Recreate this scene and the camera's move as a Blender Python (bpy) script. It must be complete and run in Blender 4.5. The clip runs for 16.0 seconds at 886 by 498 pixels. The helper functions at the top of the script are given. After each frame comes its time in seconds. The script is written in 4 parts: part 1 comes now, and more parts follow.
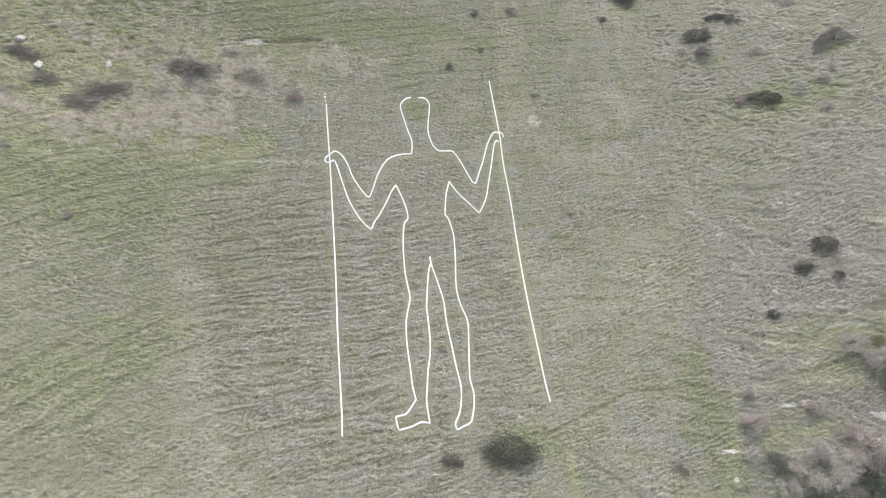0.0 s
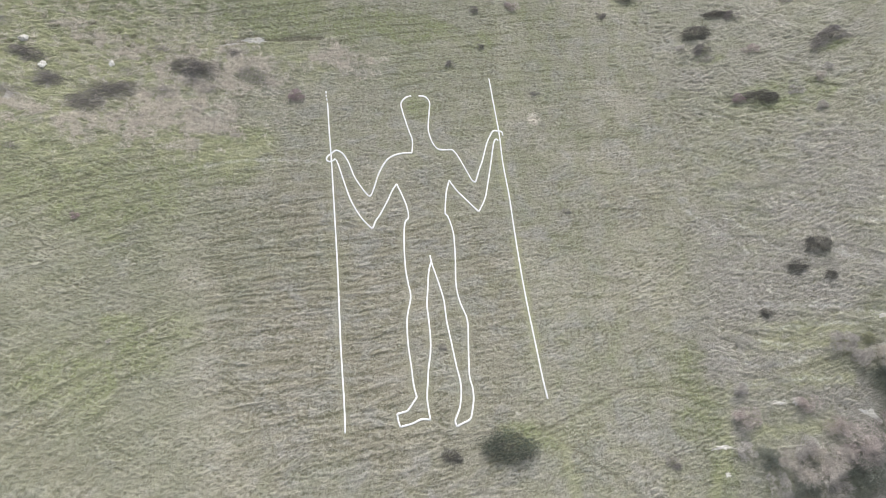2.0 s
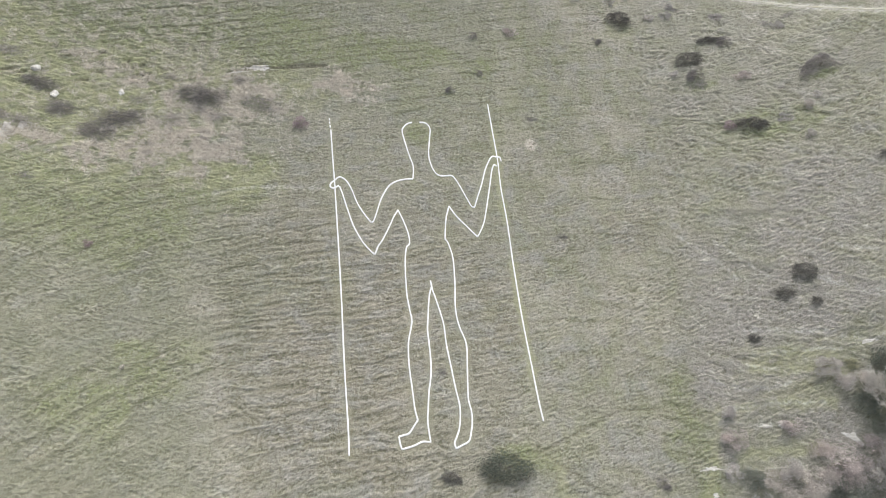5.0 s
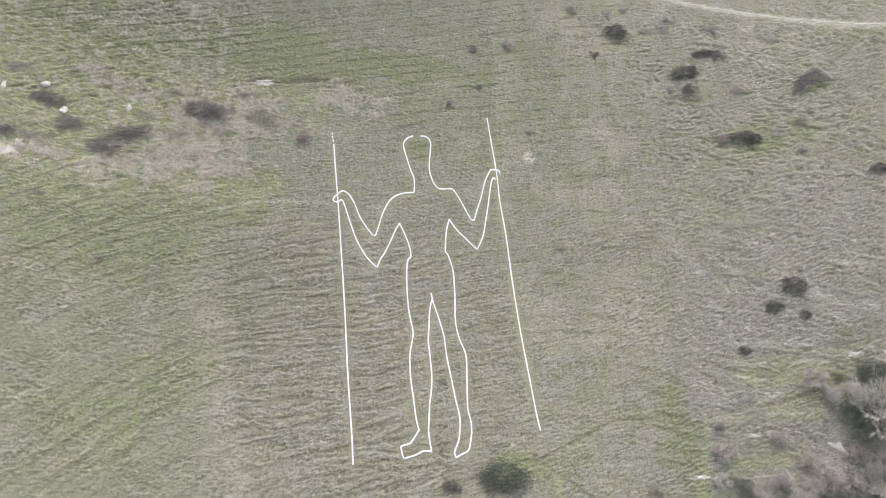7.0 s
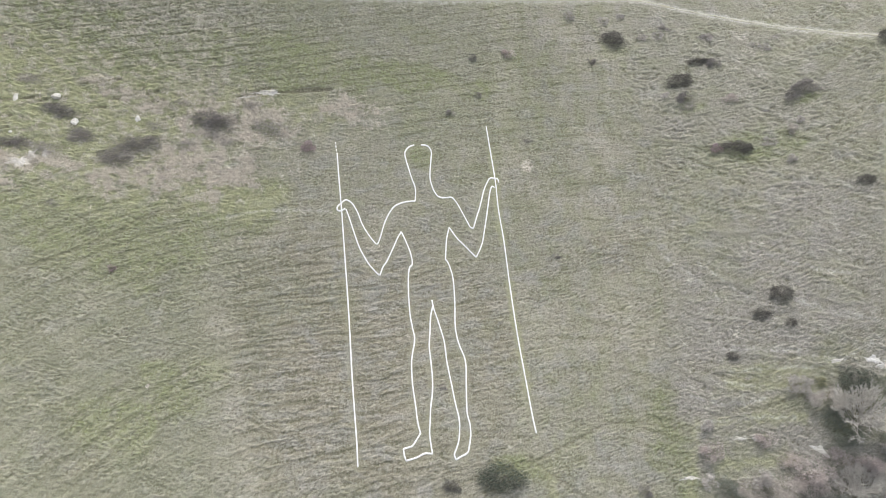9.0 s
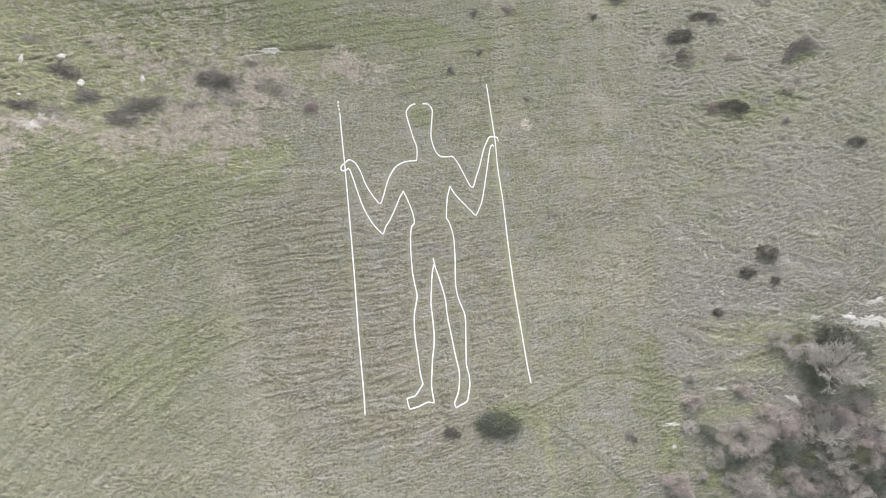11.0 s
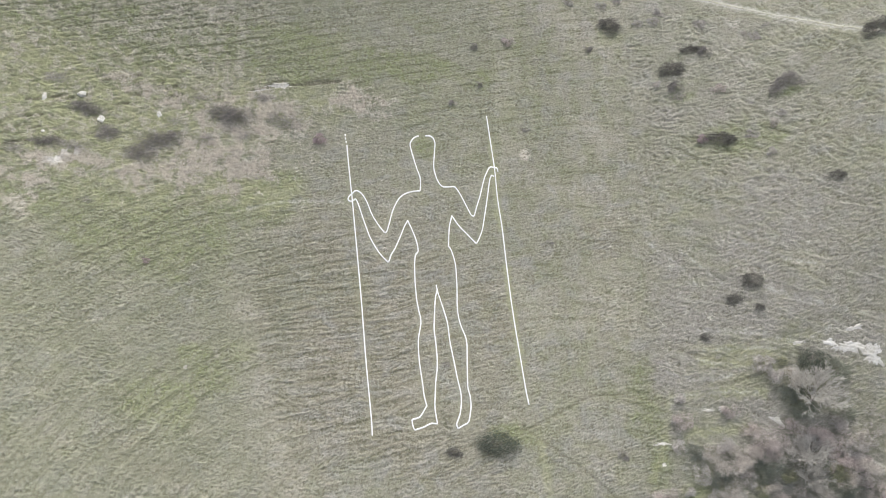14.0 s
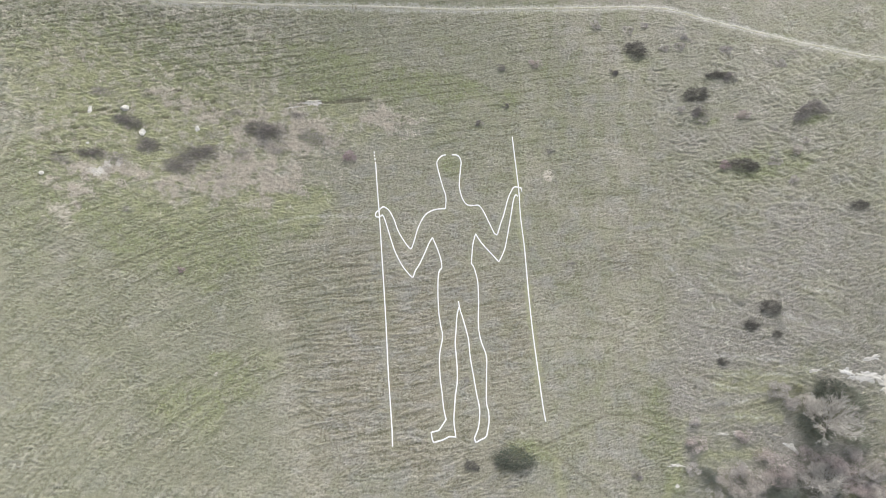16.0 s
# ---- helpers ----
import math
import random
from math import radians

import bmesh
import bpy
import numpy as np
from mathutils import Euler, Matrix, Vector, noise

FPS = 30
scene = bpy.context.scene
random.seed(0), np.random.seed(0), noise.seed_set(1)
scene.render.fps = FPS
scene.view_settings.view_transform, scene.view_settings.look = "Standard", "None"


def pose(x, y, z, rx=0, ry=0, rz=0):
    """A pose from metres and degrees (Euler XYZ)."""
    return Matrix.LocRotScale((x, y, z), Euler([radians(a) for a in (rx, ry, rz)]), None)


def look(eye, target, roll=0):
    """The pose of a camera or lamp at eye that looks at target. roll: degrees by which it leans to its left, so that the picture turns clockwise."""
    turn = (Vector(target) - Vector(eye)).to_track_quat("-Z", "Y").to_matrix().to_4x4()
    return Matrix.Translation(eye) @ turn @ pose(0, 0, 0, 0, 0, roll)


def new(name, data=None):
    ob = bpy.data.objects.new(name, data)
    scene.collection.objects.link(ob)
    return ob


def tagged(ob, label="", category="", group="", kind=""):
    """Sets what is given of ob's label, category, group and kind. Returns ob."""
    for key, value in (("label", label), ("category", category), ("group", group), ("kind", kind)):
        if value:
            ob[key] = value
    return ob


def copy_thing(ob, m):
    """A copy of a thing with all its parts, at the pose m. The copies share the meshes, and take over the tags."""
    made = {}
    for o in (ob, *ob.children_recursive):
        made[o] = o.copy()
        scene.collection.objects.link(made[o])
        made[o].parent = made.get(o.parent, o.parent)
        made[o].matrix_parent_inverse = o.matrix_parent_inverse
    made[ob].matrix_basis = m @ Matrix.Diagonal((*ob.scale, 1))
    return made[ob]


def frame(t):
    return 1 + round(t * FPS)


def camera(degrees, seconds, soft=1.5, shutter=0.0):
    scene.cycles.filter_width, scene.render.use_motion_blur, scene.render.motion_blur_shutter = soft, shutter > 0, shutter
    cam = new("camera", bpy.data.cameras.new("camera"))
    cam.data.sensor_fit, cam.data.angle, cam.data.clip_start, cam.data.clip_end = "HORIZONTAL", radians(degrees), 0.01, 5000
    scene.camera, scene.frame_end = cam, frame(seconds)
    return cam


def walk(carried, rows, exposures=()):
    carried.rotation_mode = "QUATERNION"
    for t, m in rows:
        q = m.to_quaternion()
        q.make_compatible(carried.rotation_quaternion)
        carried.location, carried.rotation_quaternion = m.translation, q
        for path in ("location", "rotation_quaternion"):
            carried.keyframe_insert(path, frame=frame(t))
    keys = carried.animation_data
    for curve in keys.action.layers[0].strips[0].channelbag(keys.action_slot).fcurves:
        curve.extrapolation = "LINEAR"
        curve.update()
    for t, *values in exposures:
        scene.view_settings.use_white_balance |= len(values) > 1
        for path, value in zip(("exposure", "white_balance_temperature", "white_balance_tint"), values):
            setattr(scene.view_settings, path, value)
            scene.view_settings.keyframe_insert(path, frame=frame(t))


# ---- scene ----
# Camera: a slow climb straight up in front of the hillside, tilting down on the way.
cam = camera(68.5, 16.0, soft=0.65)
PATH = [
    (0.0, -0.25, -75.53, 86.47, 55.725, 0.547, 0.097),
    (0.5, -0.16, -75.53, 87.48, 54.562, 0.562, 0.114),
    (1.0, -0.25, -75.50, 88.47, 54.137, 0.533, 0.093),
    (1.5, -0.14, -75.53, 89.40, 54.164, 0.538, 0.135),
    (2.0, -0.28, -75.49, 90.31, 54.200, 0.528, 0.091),
    (2.5, -0.24, -75.52, 91.45, 54.246, 0.543, 0.093),
    (3.0, -0.16, -75.48, 92.72, 54.273, 0.546, 0.132),
    (3.5, -0.13, -75.47, 94.14, 54.249, 0.548, 0.139),
    (4.0, -0.24, -75.51, 95.52, 54.262, 0.541, 0.097),
    (6.5, -0.27, -75.54, 102.39, 52.820, 0.462, 0.097),
    (7.0, -0.24, -75.67, 104.18, 52.881, 0.494, 0.101),
    (7.5, -0.27, -75.80, 105.53, 52.379, 0.487, 0.101),
    (8.0, -0.20, -75.68, 107.75, 51.263, 0.494, 0.094),
    (8.2, -0.21, -75.69, 108.62, 51.262, 0.494, 0.093),
    (10.3, -0.36, -75.73, 117.88, 48.462, 0.491, 0.079),
    (10.5, -0.37, -75.72, 118.78, 47.383, 0.491, 0.078),
    (11.0, -0.41, -75.37, 121.12, 44.787, 0.497, 0.074),
    (11.5, -0.44, -75.41, 123.13, 44.795, 0.496, 0.059),
    (12.0, -0.48, -75.46, 124.89, 44.839, 0.493, 0.043),
    (12.5, -0.56, -75.46, 126.73, 44.511, 0.478, 0.023),
    (13.0, -0.32, -75.55, 128.59, 44.343, 0.560, 0.053),
    (13.5, -0.41, -75.53, 130.35, 44.363, 0.540, 0.046),
    (14.0, -0.81, -75.59, 132.05, 44.421, 0.563, 0.051),
    (14.5, -1.38, -75.65, 133.88, 44.428, 0.583, 0.046),
    (15.0, -1.48, -75.75, 135.65, 44.473, 0.598, 0.058),
    (15.5, -1.54, -75.83, 137.13, 44.547, 0.634, 1.110),
    (16.0, -1.41, -75.86, 137.88, 44.570, 0.705, 2.529),
]
walk(cam, [(t, pose(x, y, z, rx, ry, rz)) for t, x, y, z, rx, ry, rz in PATH])

# ---- light: a bright overcast noon, the veiled sun beyond the crest ----
scene.view_settings.exposure = 0.59
SUN_HEIGHT, SUN_TURN = radians(58), radians(10)
sky_world = bpy.data.worlds.new("overcast_sky")
scene.world = sky_world
sky_world.use_nodes = True
wt = sky_world.node_tree
wt.nodes.clear()
sky = wt.nodes.new("ShaderNodeTexSky")
sky.sky_type, sky.sun_disc = "NISHITA", False
sky.sun_elevation, sky.sun_rotation = SUN_HEIGHT, SUN_TURN
sky.air_density, sky.dust_density, sky.ozone_density = 1.0, 6.0, 1.0
veil = wt.nodes.new("ShaderNodeHueSaturation")
veil.inputs["Saturation"].default_value = 0.47
back = wt.nodes.new("ShaderNodeBackground")
back.inputs["Strength"].default_value = 0.145
wout = wt.nodes.new("ShaderNodeOutputWorld")
wt.links.new(sky.outputs["Color"], veil.inputs["Color"])
wt.links.new(veil.outputs["Color"], back.inputs["Color"])
wt.links.new(back.outputs["Background"], wout.inputs["Surface"])

sun_data = bpy.data.lights.new("sun", "SUN")
sun_data.energy, sun_data.angle, sun_data.color = 1.15, radians(22), (1.0, 0.968, 0.935)
sun = new("sun", sun_data)
sun_way = Vector((math.sin(SUN_TURN) * math.cos(SUN_HEIGHT), math.cos(SUN_TURN) * math.cos(SUN_HEIGHT), math.sin(SUN_HEIGHT)))
sun.matrix_world = look(sun_way * 300, (0, 0, 0))

# ---- the hill's form ----
S50 = 50.0
HILL = {(0, 0): 0.556, (0, 1): 24.859, (0, 2): -0.09, (0, 3): -0.159, (0, 4): 0.46, (1, 0): -4.586, (1, 1): 4.861, (1, 2): -3.851,
        (1, 3): -0.14, (2, 0): 3.857, (2, 1): 0.212, (2, 2): -0.6, (3, 0): 0.032, (3, 1): 0.632, (4, 0): 0.292}
BX, BY0, BY1 = 95.0, -22.0, 92.0


def bowl(x, y):
    return sum(c * (x / S50) ** i * (y / S50) ** j for (i, j), c in HILL.items())


# Low swells and hollows of the slope: rows of x across, heights at y = -8, 18, 44, 70.
SWELLS = {-72: (0.55, 0.48, 0.35, -1.01), -42: (-1.37, -1.66, 0.39, 0.06), -14: (1.59, 1.11, 0.41, 0.87),
          14: (-0.34, -1.8, -0.82, -0.08), 42: (0.25, -1.05, -1.16, -0.67), 72: (-0.49, 1.27, -0.52, 0.49)}


def hill(x, y):
    """Height of the bare slope: a shallow bowl that eases off past its rim and its foot."""
    x, y = np.asarray(x, float), np.asarray(y, float)
    cx, cy = np.clip(x, -BX, BX), np.clip(y, BY0, BY1)
    gx = (bowl(cx + 1, cy) - bowl(cx - 1, cy)) / 2
    gy = (bowl(cx, cy + 1) - bowl(cx, cy - 1)) / 2
    dx, dy = x - cx, y - cy
    swell = sum(h * np.exp(-((x - a) ** 2 + (y - b) ** 2) / 800.0) for a, hs in SWELLS.items() for b, h in zip((-8, 18, 44, 70), hs))
    return bowl(cx, cy) + swell + gx * 60 * np.tanh(dx / 60) + gy * np.where(dy > 0, 45 * np.tanh(dy / 45), 90 * np.tanh(dy / 90))


def grain(x, y, seed=0):
    """Gradient noise in the plane, about -0.7 to 0.7, with cells of 1."""
    xi, yi = np.floor(x).astype(np.int64), np.floor(y).astype(np.int64)
    fx, fy = x - xi, y - yi

    def corner(ix, iy, ox, oy):
        h = (ix * 374761393 + iy * 668265263 + seed * 974634533) & 0xFFFFFFFF
        h = ((h ^ (h >> 13)) * 1274126177) & 0xFFFFFFFF
        a = ((h ^ (h >> 16)) & 0xFFFF) * (2 * np.pi / 65536)
        return np.cos(a) * (fx - ox) + np.sin(a) * (fy - oy)

    u, v = fx * fx * fx * (fx * (fx * 6 - 15) + 10), fy * fy * fy * (fy * (fy * 6 - 15) + 10)
    top = corner(xi, yi, 0, 0) * (1 - u) + corner(xi + 1, yi, 1, 0) * u
    low = corner(xi, yi + 1, 0, 1) * (1 - u) + corner(xi + 1, yi + 1, 1, 1) * u
    return top * (1 - v) + low * v


def step(a, b, v):
    q = np.clip((v - a) / (b - a), 0, 1)
    return q * q * (3 - 2 * q)


def spline(points, gap=0.25):
    """Evenly spaced points on a smooth line through the given ones."""
    p = np.array(points, float)
    p = np.vstack([2 * p[0] - p[1], p, 2 * p[-1] - p[-2]])
    out = []
    for a, b, c, d in zip(p[:-3], p[1:-2], p[2:-1], p[3:]):
        n = max(2, int(np.linalg.norm(c - b) / gap))
        q = np.linspace(0, 1, n, endpoint=False)[:, None]
        out.append(0.5 * (2 * b + (c - a) * q + (2 * a - 5 * b + 4 * c - d) * q * q + (3 * b - a - 3 * c + d) * q ** 3))
    out.append(p[-2][None])
    return np.vstack(out)


# Lines of the hill figure, in metres on the plan: x across, y up the slope.
STAVES = [
    [(-26.1, 57.6), (-25.3, 51.8), (-24.3, 45.1), (-23.1, 36.3), (-21.3, 23.0), (-19.8, 10.8), (-18.2, -0.4), (-17.7, -4.8)],
    [(9.5, 68.6), (10.4, 62.2), (11.3, 55.6), (11.8, 49.2), (12.8, 42.0), (13.7, 32.6), (14.8, 22.7), (16.1, 13.4), (17.0, 6.9), (17.6, 3.6)],
]
DASHES = [(-26.6, 59.9), (-26.5, 59.1), (-26.3, 58.3)]
HEAD_NECK = [(-8.1, 61.7), (-9.3, 61.1), (-10.1, 60.1), (-10.3, 59.3), (-9.9, 57.7), (-8.6, 54.0), (-7.8, 52.1), (-7.6, 50.6), (-7.7, 48.8)]
SHOULDER = [(-7.7, 48.8), (-9.6, 48.4), (-11.2, 47.8), (-12.5, 46.9), (-13.5, 45.5), (-14.5, 43.2), (-15.2, 40.5), (-15.8, 38.6), (-16.3, 38.4)]
FOREARM_TOP = [(-16.3, 38.4), (-17.7, 39.9), (-19.4, 42.2), (-20.7, 44.9), (-21.9, 46.6), (-22.8, 47.2), (-23.6, 47.3), (-24.4, 46.6), (-25.2, 45.8),
               (-25.3, 45.1), (-24.7, 44.8), (-24.0, 45.1), (-23.5, 45.5)]
FOREARM_LOW = [(-23.3, 45.3), (-22.6, 43.8), (-21.3, 40.6), (-19.8, 37.2), (-17.8, 34.2), (-16.2, 32.6), (-15.2, 31.8)]
FLANK_A = [(-15.2, 31.8), (-14.9, 32.5), (-14.6, 33.5), (-13.7, 35.0), (-12.5, 37.7), (-11.5, 40.2), (-10.7, 41.6)]
FLANK_B = [(-10.7, 41.6), (-9.6, 39.6), (-8.5, 37.1), (-8.1, 35.0), (-8.7, 34.0), (-8.9, 32.1), (-8.8, 28.7), (-8.5, 25.4), (-8.3, 23.9),
           (-7.8, 21.7), (-7.3, 19.3), (-7.8, 15.8), (-7.8, 13.3), (-7.5, 10.3), (-6.9, 6.9), (-6.4, 3.8), (-5.8, 1.8)]
FOOT_A = [(-5.8, 1.8), (-6.3, 1.0), (-7.3, -0.5), (-7.9, -0.8), (-9.1, -1.2)]
FOOT_B = [(-9.1, -1.2), (-8.9, -2.2), (-8.5, -3.2)]
FOOT_C = [(-8.5, -3.2), (-6.5, -2.5), (-5.0, -1.7), (-4.3, -1.6), (-3.4, -1.6)]
INSEAM_A = [(-3.4, -1.6), (-3.7, -0.1), (-4.0, 1.9), (-3.9, 4.5), (-3.8, 6.9), (-3.5, 9.4), (-3.5, 12.2), (-3.9, 15.8), (-4.2, 18.2), (-4.1, 21.1),
            (-4.0, 23.8), (-3.8, 25.4), (-3.5, 26.5)]
INSEAM_B = [(-3.7, 27.8), (-3.3, 26.1), (-2.5, 24.0), (-1.1, 19.8), (-0.5, 15.7), (0.4, 11.6), (1.2, 7.9), (1.9, 5.2), (2.0, 3.3), (1.8, 1.2),
            (1.3, -0.3), (0.9, -1.3), (1.2, -2.2)]
FOOT_D = [(1.2, -2.2), (2.2, -1.6), (3.5, -0.8), (3.9, 0.5), (4.2, 2.4), (4.1, 4.3), (3.6, 6.1), (3.5, 8.2), (3.5, 13.1), (3.5, 15.2), (3.2, 17.0),
          (2.2, 19.2), (1.6, 21.2), (1.3, 23.6), (1.3, 27.3), (1.2, 30.0), (0.9, 33.2), (0.0, 35.9), (-0.7, 36.8)]
FLANK_C = [(-0.7, 36.8), (-0.6, 39.1), (-0.4, 41.5), (0.2, 43.9)]
ARM_LOW = [(0.2, 43.9), (1.8, 41.9), (4.0, 40.0), (6.2, 38.1)]
ARM_LOW_B = [(6.2, 38.1), (6.5, 38.5), (7.7, 41.2), (8.4, 44.5), (9.2, 48.9), (9.8, 52.5), (10.2, 54.0), (10.6, 54.4), (11.0, 54.1)]
ARM_TOP = [(12.1, 55.4), (11.9, 56.2), (11.1, 56.3), (10.0, 56.2), (9.2, 54.9), (8.4, 53.0), (7.4, 49.3), (6.6, 47.0), (5.8, 44.4)]
ARM_TOP_B = [(5.8, 44.4), (5.1, 44.5), (4.0, 46.3), (2.4, 49.0), (1.5, 50.2), (0.8, 50.7), (-0.4, 50.5), (-2.0, 50.4), (-3.1, 51.3), (-3.9, 53.0),
             (-4.3, 55.0), (-4.1, 58.6), (-4.0, 60.6), (-4.6, 61.7), (-5.4, 62.0), (-6.5, 61.9)]
OUTLINE = [HEAD_NECK, SHOULDER, FOREARM_TOP, FOREARM_LOW, FLANK_A, FLANK_B, FOOT_A, FOOT_B, FOOT_C, INSEAM_A, INSEAM_B, FOOT_D, FLANK_C,
           ARM_LOW, ARM_LOW_B, ARM_TOP, ARM_TOP_B]
TRACK = [(-170, 92), (-120, 86), (-100, 85.5), (-81, 86.3), (-69.8, 88.0), (-45.3, 91.5), (-26.0, 94.6), (-7.6, 97.6), (17.9, 103.3), (36, 107.2), (44.4, 108.6), (52, 109.2),
         (57.5, 108.5), (69.6, 103.8), (79.3, 98.7), (90.3, 90.6), (103.3, 79.0), (120, 66), (150, 40)]
TRAILS = [
    [(17.2, -1.2), (24.9, 2.3), (32.4, 5.4), (40.1, 5.0), (48.3, 3.0)],
    [(15.8, -0.6), (19.4, -3.0), (24.9, -6.3), (30.8, -10.1), (38.1, -15.9)],
    [(-91.8, 16.8), (-80.3, 25.4), (-76.0, 28.8), (-70.6, 33.0), (-65.2, 38.6), (-57.6, 41.6)],
    [(-17.6, -1.1), (-27.3, -5.2), (-33.5, -11.0), (-36.1, -14.5), (-40.2, -21.8)],
    [(85.1, 94.2), (73.2, 97.0), (61.0, 99.2), (48.0, 96.6)],
    [(99.3, 79.9), (94.3, 74.9), (90.2, 73.2)],
    [(50.1, 14.7), (61.8, 10.0), (70.5, 13.7), (81.4, 10.5)],
    [(54.2, 5.3), (62.0, 5.6), (69.9, 6.9)],
]
GREEN_TRAILS = [[(19.9, -3.6), (20.5, -7.7), (21.0, -12), (21.4, -15.9), (21.8, -20)], [(53.9, 4.1), (61.4, 3.8), (69.7, 3.2)], [(52.7, -2.9), (60.7, -2.7), (67.1, -2.8)],
                [(59.1, 12.2), (65.1, 11.8), (71.4, 10.3)], [(57.4, 10.2), (65.8, 9.2), (72.9, 7.5)], [(44.7, -10.7), (47.1, -5.9), (48.5, -1.0), (49.7, 4.0)], [(10.5, 62), (11.3, 52), (12.4, 42)], [(13.5, 33), (15.0, 22), (16.4, 12)]]
PALE_TRAILS = [[(72.7, 23.5), (78.1, 20.5), (87.2, 15.8)], [(55.0, 34.8), (61.3, 28.1), (63.7, 25.3)], [(60.3, 17.0), (64.9, 15.4), (71.8, 14.0), (78.1, 11.7)], [(56.4, 10.7), (61.3, 9.6)], [(51.3, 4.3), (60.3, 4.1), (68.0, 3.5)], [(56.2, 1.2), (60.1, 1.5)], [(57.8, 12.3), (65.7, 12.0), (72.6, 11.1)], [(71.4, 23.8), (79.3, 19.1), (87.6, 15.9)], [(48.1, 37.8), (55.3, 30.3), (59.1, 24.7)], [(67.0, 34.9), (74.7, 29.7), (83.2, 25.7)],
               [(-25.3, 44.5), (-36.0, 44.0), (-44.8, 42.4), (-51.8, 39.8)], [(49.3, 9.1), (57.1, 6.8), (64.0, 7.2)], [(57.2, 16.8), (61.0, 16.1), (71.8, 13.5), (77.8, 11.6), (83.8, 13.3)]]
CRACKS = [[(-99.5, 55.7), (-95.5, 57.4), (-92.4, 59.0)], [(-70.0, 63.0), (-68.4, 64.1), (-66.6, 64.8)], [(-50.1, 67.9), (-46.2, 69.1), (-40.7, 70.1)], [(-95.7, 46.4), (-93.6, 47.6), (-91.5, 49.1)], [(-98.8, 52.0), (-95.8, 53.4)], [(-81.1, 59.5), (-78.3, 60.6)], [(-40.3, 70.2), (-34.9, 71.0), (-28.2, 72.3)],
          [(-101.2, 44.9), (-98.1, 46.5), (-95.4, 47.4)], [(-91.5, 58.4), (-90.2, 58.9)], [(-70.2, 65.2), (-67.9, 66.4)],
          [(-97.6, 49.3), (-95.5, 50.6)], [(-78, 62.3), (-76, 63.1)],
          [(-47.1, 69.1), (-45.0, 70.2), (-42.8, 70.9), (-40.3, 70.2), (-35.3, 71.5), (-28.4, 72.5)], [(-77.6, 66.7), (-76.5, 67.6)], [(-72.1, 65.7), (-70.8, 67.0)]]

# The ground's grid: close-set where the camera looks, wide out to the horizon.
GAP, GAPY = 0.36, 0.225
X0, X1, Y0, Y1 = -128.0, 118.0, -36.0, 124.0
outer = np.cumsum(1.0 * 1.35 ** np.arange(1, 24))
GX = np.concatenate([X0 - outer[::-1], np.arange(X0, X1, GAP), X1 + outer])
GY = np.concatenate([Y0 - outer[::-1], np.arange(Y0, Y1, GAPY), Y1 + outer])
NX, NY, NO = len(GX), len(GY), len(outer)
MX, MY = np.meshgrid(GX, GY)
BASE = hill(MX, MY)


def near(lines, reach):
    """Distance of each grid point from a set of lines, up to reach."""
    d = np.full((NY, NX), reach, float)
    k, m = int(reach / GAP) + 1, int(reach / GAPY) + 1
    for line in lines:
        for x, y in line:
            i, j = NO + int(round((x - X0) / GAP)), NO + int(round((y - Y0) / GAPY))
            if not (k < i < NX - k and m < j < NY - m):
                continue
            w = (slice(j - m, j + m + 1), slice(i - k, i + k + 1))
            d[w] = np.minimum(d[w], np.hypot(MX[w] - x, MY[w] - y))
    return d


FIGURE_LINES = [spline(p) for p in OUTLINE + STAVES]
D_FIG = near(FIGURE_LINES + [np.array(DASHES)], 2.5)
D_TRACK = near([spline(TRACK)], 5.0)
D_TRAIL = near([spline(p) for p in TRAILS], 2.0)
D_GREEN = near([spline(p) for p in GREEN_TRAILS], 2.5)
D_PALE = near([spline(p) for p in PALE_TRAILS], 2.0)
D_CRACK = near([spline(p) for p in CRACKS], 2.0)


def patches(x, y, spots, seed, ragged=0.55, size=6.0):
    """Soft-edged, ragged patches of one plant cover: spots of (x, y, half width, half height)."""
    v = np.zeros_like(x)
    for cx, cy, rx, ry in spots:
        v = np.maximum(v, np.exp(-(((x - cx) / (rx * 1.2)) ** 2 + ((y - cy) / (ry * 1.3)) ** 2)))
    rough = grain(x / size, y / size, seed) + 0.6 * grain(x / size * 2.7, y / size * 2.7, seed + 1) + 0.4 * grain(x / 0.9, y / 0.9, seed + 2)
    return step(0.25, 0.95, v + ragged * rough * np.sqrt(np.clip(v, 0, 1)))


GREEN_WEST = [(-56, 8, 4, 3), (-48, 10, 4, 4), (-52.9, 4.4, 5.0, 4.5), (-71.8, 33.2, 19.8, 8.7), (-87.0, 68, 24, 12), (-7.1, 59.1, 2.8, 2.5), (-62, -2.3, 7, 6), (-52.2, 41.5, 13.4, 4.9), (-84.3, 55.0, 9.8, 5.6), (-12.0, 77.6, 22.2, 3.5), (-95, 40, 14, 14), (-90, 55, 16, 8), (-66, 63, 14, 3), (-42, 47, 7, 3), (-40, 78, 25, 6)]
GREEN_EAST = [(43.8, 3, 3.4, 8.0), (46.0, -5, 3.2, 9.0), (14.6, -2.6, 6.0, 2.2), (72.5, 57.8, 9, 5), (44, 91.5, 4, 2.0), (68.5, 56.6, 4.5, 1.6), (85.1, 67.6, 3.5, 1.2), (60, 73, 4, 1.4), (54, -14, 4, 4)]
